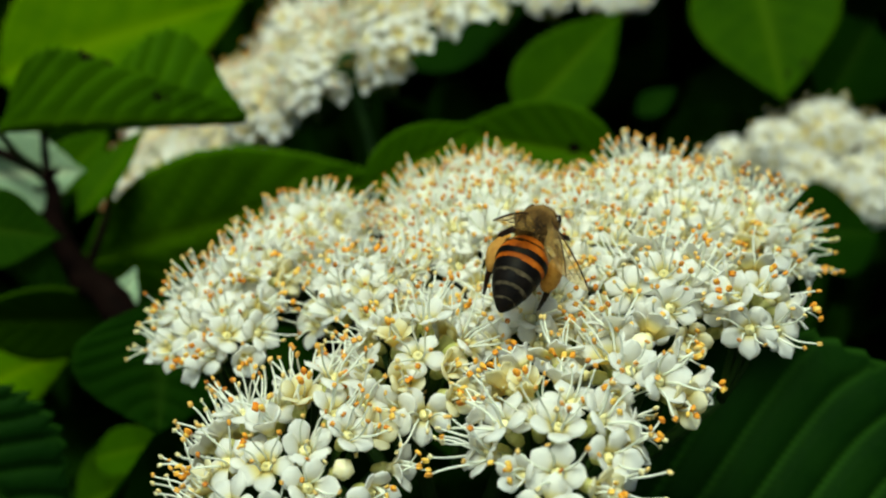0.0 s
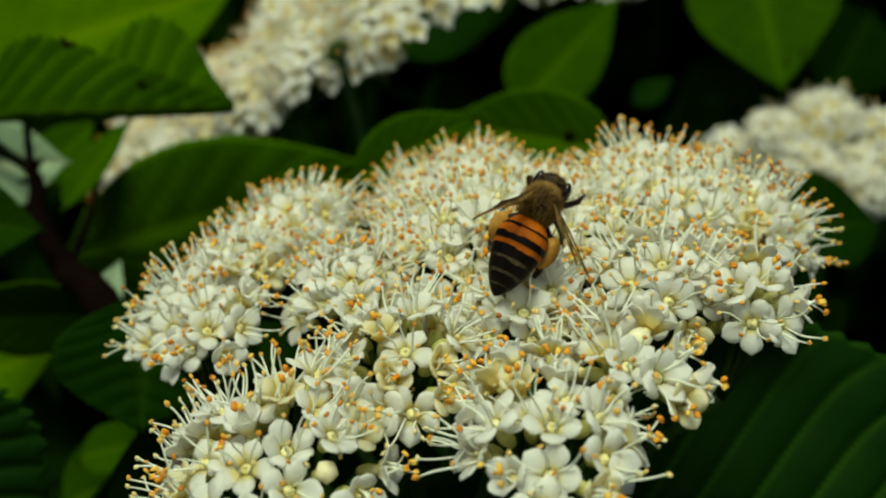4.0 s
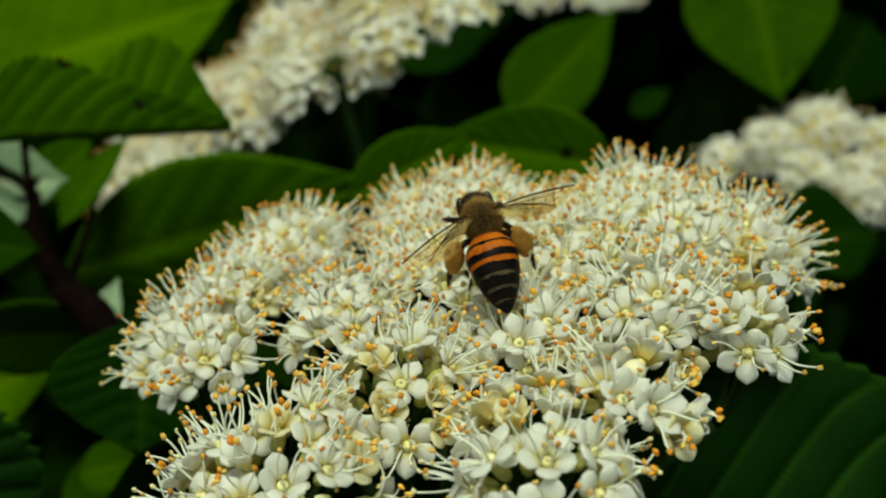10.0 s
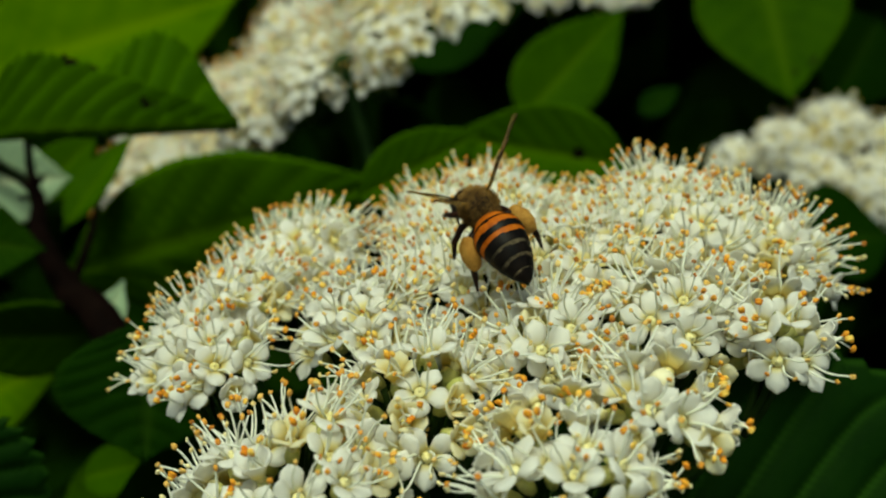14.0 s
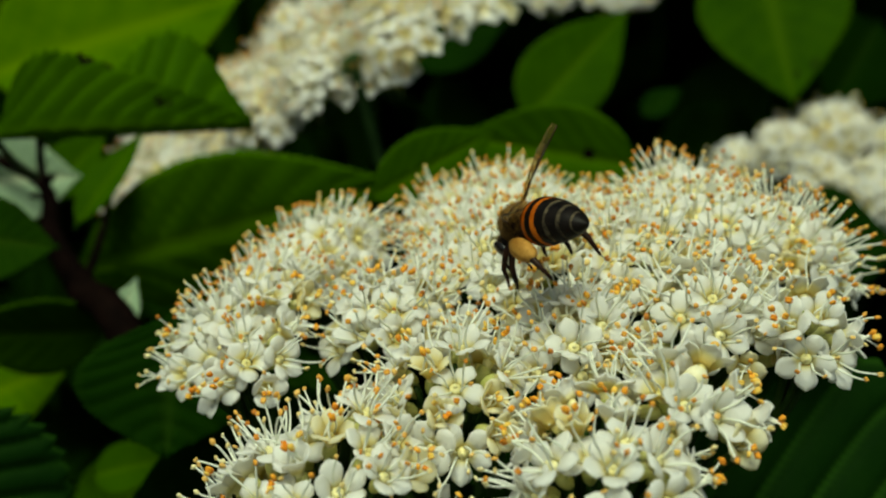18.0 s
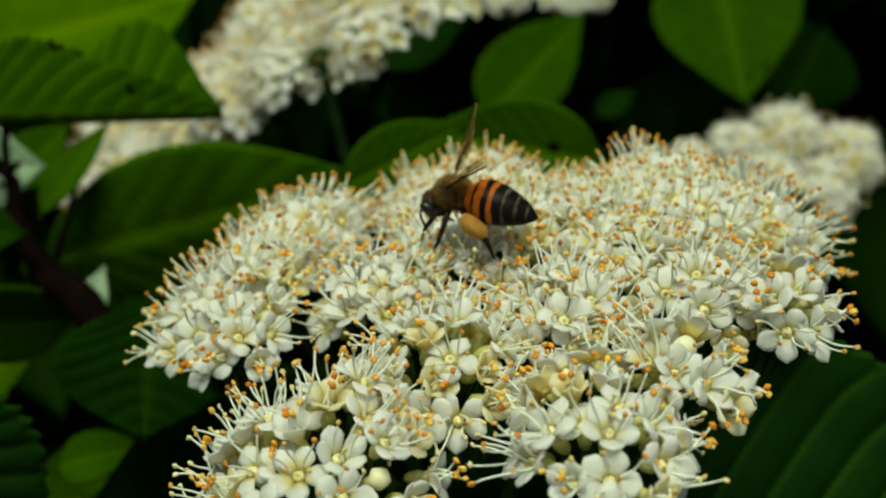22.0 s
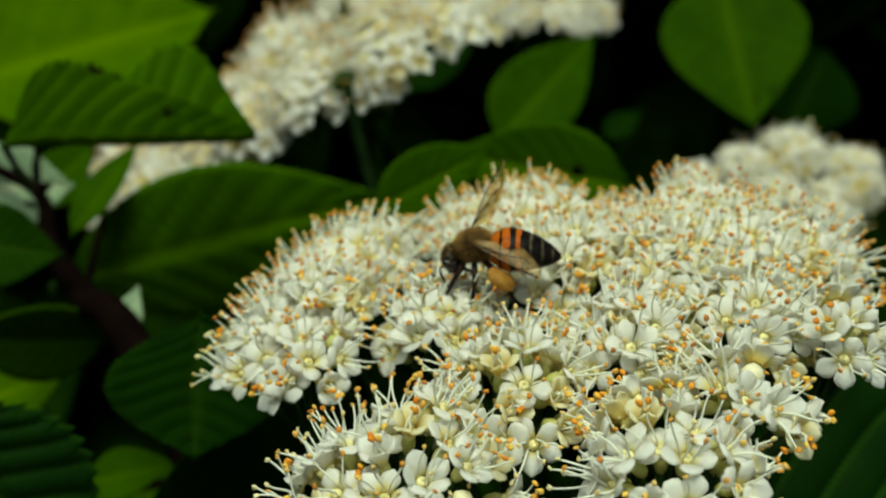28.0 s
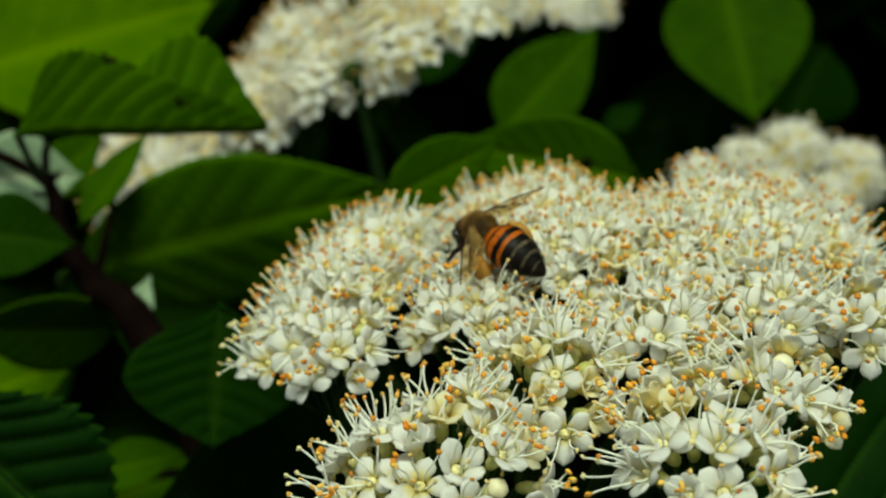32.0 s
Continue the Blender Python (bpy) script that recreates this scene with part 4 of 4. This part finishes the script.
def honey_bee():
    bee = thing("honey_bee", Matrix.Translation(mm(0, 0, 8)), "amber and black striped bee with full pollen baskets on white flowers", "bee")
    rnd = random.Random(3)
    v, f = blob((0, 0, 0), (1.62, 1.85, 1.52), None, 12, 16, 0.03, rnd)
    thorax = part("thorax", mesh_of("thorax", v, f, [HIDE]), bee, None, "brown furry thorax")
    part("fur", fur((0, 0, 0), (1.60, 1.83, 1.50), 4200, 0.48, 4, "fur"), thorax)
    v, f = blob((0, 0, 0), (1.62, 0.95, 1.45), None, 10, 14)
    head = part("head", mesh_of("head", v, f, [DARK]), bee, Matrix.Translation(Vector((0, 2.1, -1.65)) * MM) @ Matrix.Rotation(radians(-50), 4, "X"))
    part("fur", fur((0, 0, 0.1), (1.35, 0.82, 1.25), 900, 0.36, 6, "fur"), head)
    for d in (-1, 1):
        v, f = blob((1.28 * d, 0.12, 0.12), (0.46, 0.66, 1.05), None, 8, 10)
        part("eye", mesh_of("eye", v, f, [EYE]), head)
        v, f = tube([(0.4 * d, 0.8, 0.1), (0.65 * d, 1.5, 0.6), (0.85 * d, 1.9, 0.2), (1.0 * d, 2.5, -0.9), (1.05 * d, 2.8, -1.5)], [0.11, 0.11, 0.13, 0.13, 0.1], 6)
        part("antenna", mesh_of("antenna", v, f, [LEG]), head)
    v, f = tube([(0, 0.5, -1.1), (0, 0.5, -1.9), (0, 0.3, -2.6)], [0.3, 0.22, 0.1], 6)
    part("mouthpart", mesh_of("mouthpart", v, f, [LEG]), head)
    abdomen = part("abdomen", girdle(0.0, 0.16, [(0.8, 0), (1.0, 1)], 1), bee, None, "striped amber and black abdomen")
    for k, (s0, s1, split) in enumerate(((0.15, 0.36, [(0.05, 1), (0.60, 0), (1.0, 1)]), (0.35, 0.55, [(0.38, 0), (1.0, 1)]), (0.54, 0.71, [(0.28, 2), (1.0, 1)]),
                                         (0.70, 0.86, [(0.30, 2), (1.0, 1)]), (0.85, 1.0, [(0.16, 2), (1.0, 1)]))):
        part("plate", girdle(s0, s1, split, 2 + k), abdomen)
    wings, legs = [], []
    for d in (-1, 1):
        w = part("wing", wing_mesh(7.5, 1.95, d, "wing"), bee, Matrix.Translation(Vector((1.15 * d, 0.25, 1.25)) * MM), "amber-tinted clear veined wing")
        part("hind_wing", wing_mesh(5.2, 1.55, d, "hind_wing"), w, Matrix.Translation(Vector((0.1 * d, -0.5, -0.12)) * MM) @ Matrix.Rotation(radians(-16 * d), 4, "Z"))
        wings.append(w)
        for k, (pts, rad) in enumerate((
            ([(0, 0, 0), (1.0 * d, 0.5, -0.6), (1.6 * d, 1.5, -1.8), (1.5 * d, 2.0, -2.7), (1.6 * d, 2.4, -3.4)], [0.28, 0.3, 0.24, 0.18, 0.1]),
            ([(0, 0, 0), (1.3 * d, -0.1, -0.3), (2.3 * d, -0.2, -1.4), (2.6 * d, -0.1, -2.7), (2.7 * d, 0.2, -3.5)], [0.28, 0.32, 0.27, 0.2, 0.1]),
            ([(0, 0, 0), (1.3 * d, -0.8, 0.2), (2.1 * d, -2.1, -0.7), (2.3 * d, -3.1, -2.2), (2.3 * d, -3.7, -3.9)], [0.3, 0.34, 0.40, 0.28, 0.12]),
        )):
            g = part("leg", leg_mesh(pts, rad, 10, 30 + k), bee, Matrix.Translation(Vector((0.75 * d, 1.0 - 0.95 * k, -1.15)) * MM), "thin black bristly leg")
            legs.append(g)
            if k == 2:
                q = Euler((radians(-52), 0, radians(8 * d))).to_matrix()
                v, f = blob((1.95 * d, -1.75, -0.65), (0.92, 1.0, 1.6), q, 9, 12, 0.05, rnd)
                part("pollen_load", mesh_of("pollen_load", v, f, [POLLEN]), g, None, "packed ochre pollen ball")
    return bee, wings, legs


BEE, WINGS, LEGS = honey_bee()


# ---- a small pale fleck in the air, built as seed fluff ----
def plant_fluff():
    ob = thing("plant_fluff", Matrix.Translation(mm(-30, 6, 60)), "tiny pale fleck drifting down past the flowers", "fluff")
    rnd = random.Random(41)
    v, f = blob((0, 0, 0), (0.16, 0.14, 0.42), None, 6, 7, 0.15, rnd)
    part("seed", mesh_of("seed", v, f, [FILAMENT]), ob)
    s = Shape()
    for k in range(16):
        a, b = rnd.uniform(0, 6.283), rnd.uniform(-0.4, 1.3)
        w = Vector((math.cos(a) * math.cos(b), math.sin(a) * math.cos(b), math.sin(b)))
        v, f = tube([(0, 0, 0.25), w * 0.45 + Vector((0, 0, 0.3)), w * 0.85 + Vector((0, 0, 0.25))], [0.05, 0.04, 0.03], 4)
        s.add(v, f, 0)
    part("tuft", s.mesh("tuft", [FILAMENT]), ob)
    return ob


FLUFF = plant_fluff()
# seconds; millimetres; turn in degrees
FLUFF_PATH = [
    (0, -30, 6, 60, 0), (27.6, -30, 6, 60, 0), (28.2, -8, 6, 33, 40), (28.5, -0.1, 6, 21.8, 70), (28.7, 4.5, 6, 17.1, 84), (28.8, 6.9, 6, 14.7, 98), (28.9, 9.2, 6, 12.4, 112), (29.0, 12.6, 6, 9.9, 126), (29.1, 15.9, 6, 7.5, 140), 
    (29.3, 17.4, 8, 4.5, 155), (32, 17.4, 8, 4.5, 155),
]

# ---- what moves ----
# seconds; thorax in millimetres; heading, nose-up and lean in degrees
BEE_PATH = [
    (0, 8.43, -15.35, 7.88, -15, 33, 18),
    (0.5, 8.92, -14.54, 8.12, -19, 46, 24),
    (1, 10.13, -16.11, 7.89, -29, 54, 35),
    (1.5, 10.25, -15.18, 8.11, -27, 57, 32),
    (2, 9.45, -14.46, 8.15, -24, 59, 28),
    (2.5, 8.94, -15.10, 8.02, -23, 59, 26),
    (3, 8.07, -15.66, 7.80, -16, 39, 17),
    (3.5, 9.61, -14.50, 8.18, -20, 45, 22),
    (5.5, 8.97, -11.74, 8.63, -14, 65, 14),
    (6, 8.97, -11.31, 8.67, -13, 66, 13),
    (6.5, 6.97, -11.54, 8.40, -3, 45, 2),
    (7, 6.09, -10.61, 8.42, 0, 41, -3),
    (7.5, 4.40, -12.05, 7.94, 10, 36, -12),
    (8, 4.10, -10.44, 8.14, 8, 46, -11),
    (8.5, 4.58, -9.81, 8.31, 9, 47, -9),
    (9, 4.00, -8.03, 8.48, 14, 34, -16),
    (9.5, 4.39, -10.97, 8.09, 13, 40, -16),
    (10, 5.09, -9.34, 8.49, 8, 46, -12),
    (10.5, 3.81, -10.22, 8.09, 12, 36, -15),
    (11, 4.04, -10.70, 8.08, 20, 34, -21),
    (11.5, 4.01, -9.01, 8.32, 15, 44, -17),
    (12, 3.80, -7.17, 8.56, 17, 45, -18),
    (12.5, 3.92, -6.75, 8.64, 17, 43, -18),
    (13, 4.08, -5.56, 8.83, 16, 43, -18),
    (13.5, 4.34, -5.70, 8.84, 14, 36, -15),
    (14, 3.24, -5.45, 8.66, 21, 28, -20),
    (14.5, 3.39, -5.95, 8.63, 19, 25, -18),
    (16.5, 3.49, -6.03, 8.66, 28, 18, -24),
    (17, 2.94, -6.2, 8.9, 35, 16, -26),
    (17.5, 4.23, -6.33, 8.73, 32, 10, -19),
    (17.8, 4.37, -6.21, 8.78, 47, -20, -19),
    (18, 3.84, -8.93, 8.34, 40, -24, -14),
    (18.2, 3.35, -6.89, 8.52, 19, 2, -9),
    (18.5, 2.96, -7.36, 8.37, 26, 15, -15),
    (19, 3.06, -6.26, 8.52, 23, 22, -19),
    (19.2, 3.01, -6.53, 8.20, 23, 17, -19),
    (19.5, 1.11, -5.51, 7.49, 22, 13, -19),
    (19.8, 0.78, -5.63, 6.96, 35, 16, -27),
    (20, 2.01, -1.35, 7.39, 21, 37, -19),
    (20.5, 0.43, -1.21, 6.29, 37, 11, -16),
    (21, -0.34, 0.81, 6.24, 61, 4, -21),
    (21.5, -0.40, 1.84, 6.25, 58, 6, -20),
    (22, -0.59, 0.30, 6.09, 63, 1, -20),
    (22.5, -0.73, 0.39, 6.01, 63, 1, -19),
    (23, -1.00, 1.57, 6.00, 78, 5, -19),
    (23.5, -1.40, 0.30, 5.78, 62, -6, -17),
    (24, -1.67, 0.10, 5.66, 69, -7, -17),
    (24.5, -1.67, -0.53, 5.60, 64, -6, -16),
    (25, -2.62, 1.33, 5.45, 78, -32, -16),
    (25.5, -3.63, 2.02, 5.15, 101, -32, -17),
    (27.5, -3.39, -1.72, 4.84, 65, -19, -21),
    (28, -4.90, -1.96, 4.31, 81, -4, -23),
    (28.5, -5.52, -1.01, 4.15, 83, -6, -24),
    (29, -5.43, -1.87, 4.08, 67, -18, -24),
    (29.5, -6.46, -1.43, 3.76, 60, -6, -23),
    (30, -5.54, 1.72, 4.25, 56, -9, -24),
    (30.5, -5.62, -0.10, 4.08, 59, -13, -25),
    (31, -6.35, -0.30, 3.80, 57, -4, -25),
    (31.5, -6.08, -0.26, 3.86, 45, -1, -28),
    (32, -6.58, 1.86, 3.78, 36, 13, -30),
]
# seconds; then for the left and the right wing: sweep out from the body, lift, twist
WING_PATH = [
    (0, 14, 40, 0, 40, 4, 10), (0.5, 14, 44, 70, 44, 0, 72), (2, 10, 46, 78, 48, -4, 80), (3.0, 26, 46, 30, 48, -4, 80), (3.5, 14, 44, 70, 46, -4, 80), (5.5, 80, 48, 10, 58, 34, 0), (6.0, 80, 48, 10, 60, 34, 0),
    (6.5, 50, 20, 0, 60, 24, 0), (7, 22, 0, 0, 62, 12, 0), (7.5, 40, -4, 74, 6, 12, 80), (8.5, 42, -4, 76, 4, 12, 84), (9.0, 44, -4, 70, 6, 10, 80), (9.5, 50, 0, 0, 50, 20, 0), (10, 60, 8, 0, 78, 22, 0),
    (10.5, 48, 4, 0, 60, 22, 0), (11, 55, 6, 0, 92, 24, 0), (11.5, 62, 10, 0, 98, 40, 0), (12, 76, 40, 0, 108, 52, 60), (13, 80, 50, 10, 108, 55, 65), (14.5, 80, 45, 20, 105, 56, 60),
    (16.5, 66, 10, 20, 90, 56, 50), (17.5, 40, 5, 20, 70, 46, 35), (18, 30, 5, 20, 58, 42, 25), (19, 28, 2, 20, 66, 44, 28), (19.5, 70, -10, 20, 100, 60, 30), (20, 52, -8, 55, 84, 52, 55),
    (20.5, 18, 36, 10, 58, 66, 0), (21, 16, 42, 15, 50, 66, 15), (23, 16, 42, 15, 48, 64, 15), (25, 26, -4, 12, 34, 37, 62), (25.5, 26, -4, 12, 34, 40, 50), (27.5, 22, -6, 5, 40, 55, 12), (28, 24, -8, 10, 40, 54, 10),
    (29, 62, -8, 25, 38, 52, 8), (30, 58, -6, 25, 40, 50, 8), (31, 56, -2, 20, 24, 34, 10), (32, 50, 2, 15, 30, 30, 10),
]


# leg and second; how far a hind leg turns out from the body and lifts, in degrees
HIND_REACH = {(2, 9): (34, -14), (5, 9): (38, -24), (5, 8): (20, -14), (5, 12): (10, -10), (5, 13): (10, -10), (5, 14): (10, -10), (5, 10): (10, -8), (2, 3): (-18, 10)}


def motions():
    walk(BEE, [(t, Matrix.Translation(mm(x, y, z)) @ Euler((radians(up), radians(lean), radians(turn)), "XYZ").to_matrix().to_4x4())
               for t, x, y, z, turn, up, lean in BEE_PATH])
    for d, w, first in ((-1, WINGS[0], 1), (1, WINGS[1], 4)):
        rows = []
        for row in WING_PATH:
            sweep, lift, twist = row[first:first + 3]
            m = Matrix.Rotation(radians(sweep * d), 4, "Z") @ Matrix.Rotation(radians(-lift), 4, "X") @ Matrix.Rotation(radians(twist * d), 4, "Y")
            rows.append((row[0], Matrix.Translation(Vector((1.15 * d, 0.25, 1.25)) * MM) @ m))
        walk(w, rows)
    walk(FLUFF, [(t, Matrix.Translation(mm(x, y, z)) @ Euler((radians(turn * 0.5), 0, radians(turn))).to_matrix().to_4x4()) for t, x, y, z, turn in FLUFF_PATH])
    rnd = random.Random(8)
    for k, g in enumerate(LEGS):
        home, rows, t = g.matrix_basis.copy(), [], 0.0
        while t < 32.01:
            reach, swing = HIND_REACH.get((k, t), (0, 0))
            rows.append((t, home @ Euler((radians(rnd.uniform(-14, 14)), radians(rnd.uniform(-8, 8) + swing), radians(rnd.uniform(-14, 14) + reach))).to_matrix().to_4x4()))
            t += 1.0
        walk(g, rows)


motions()
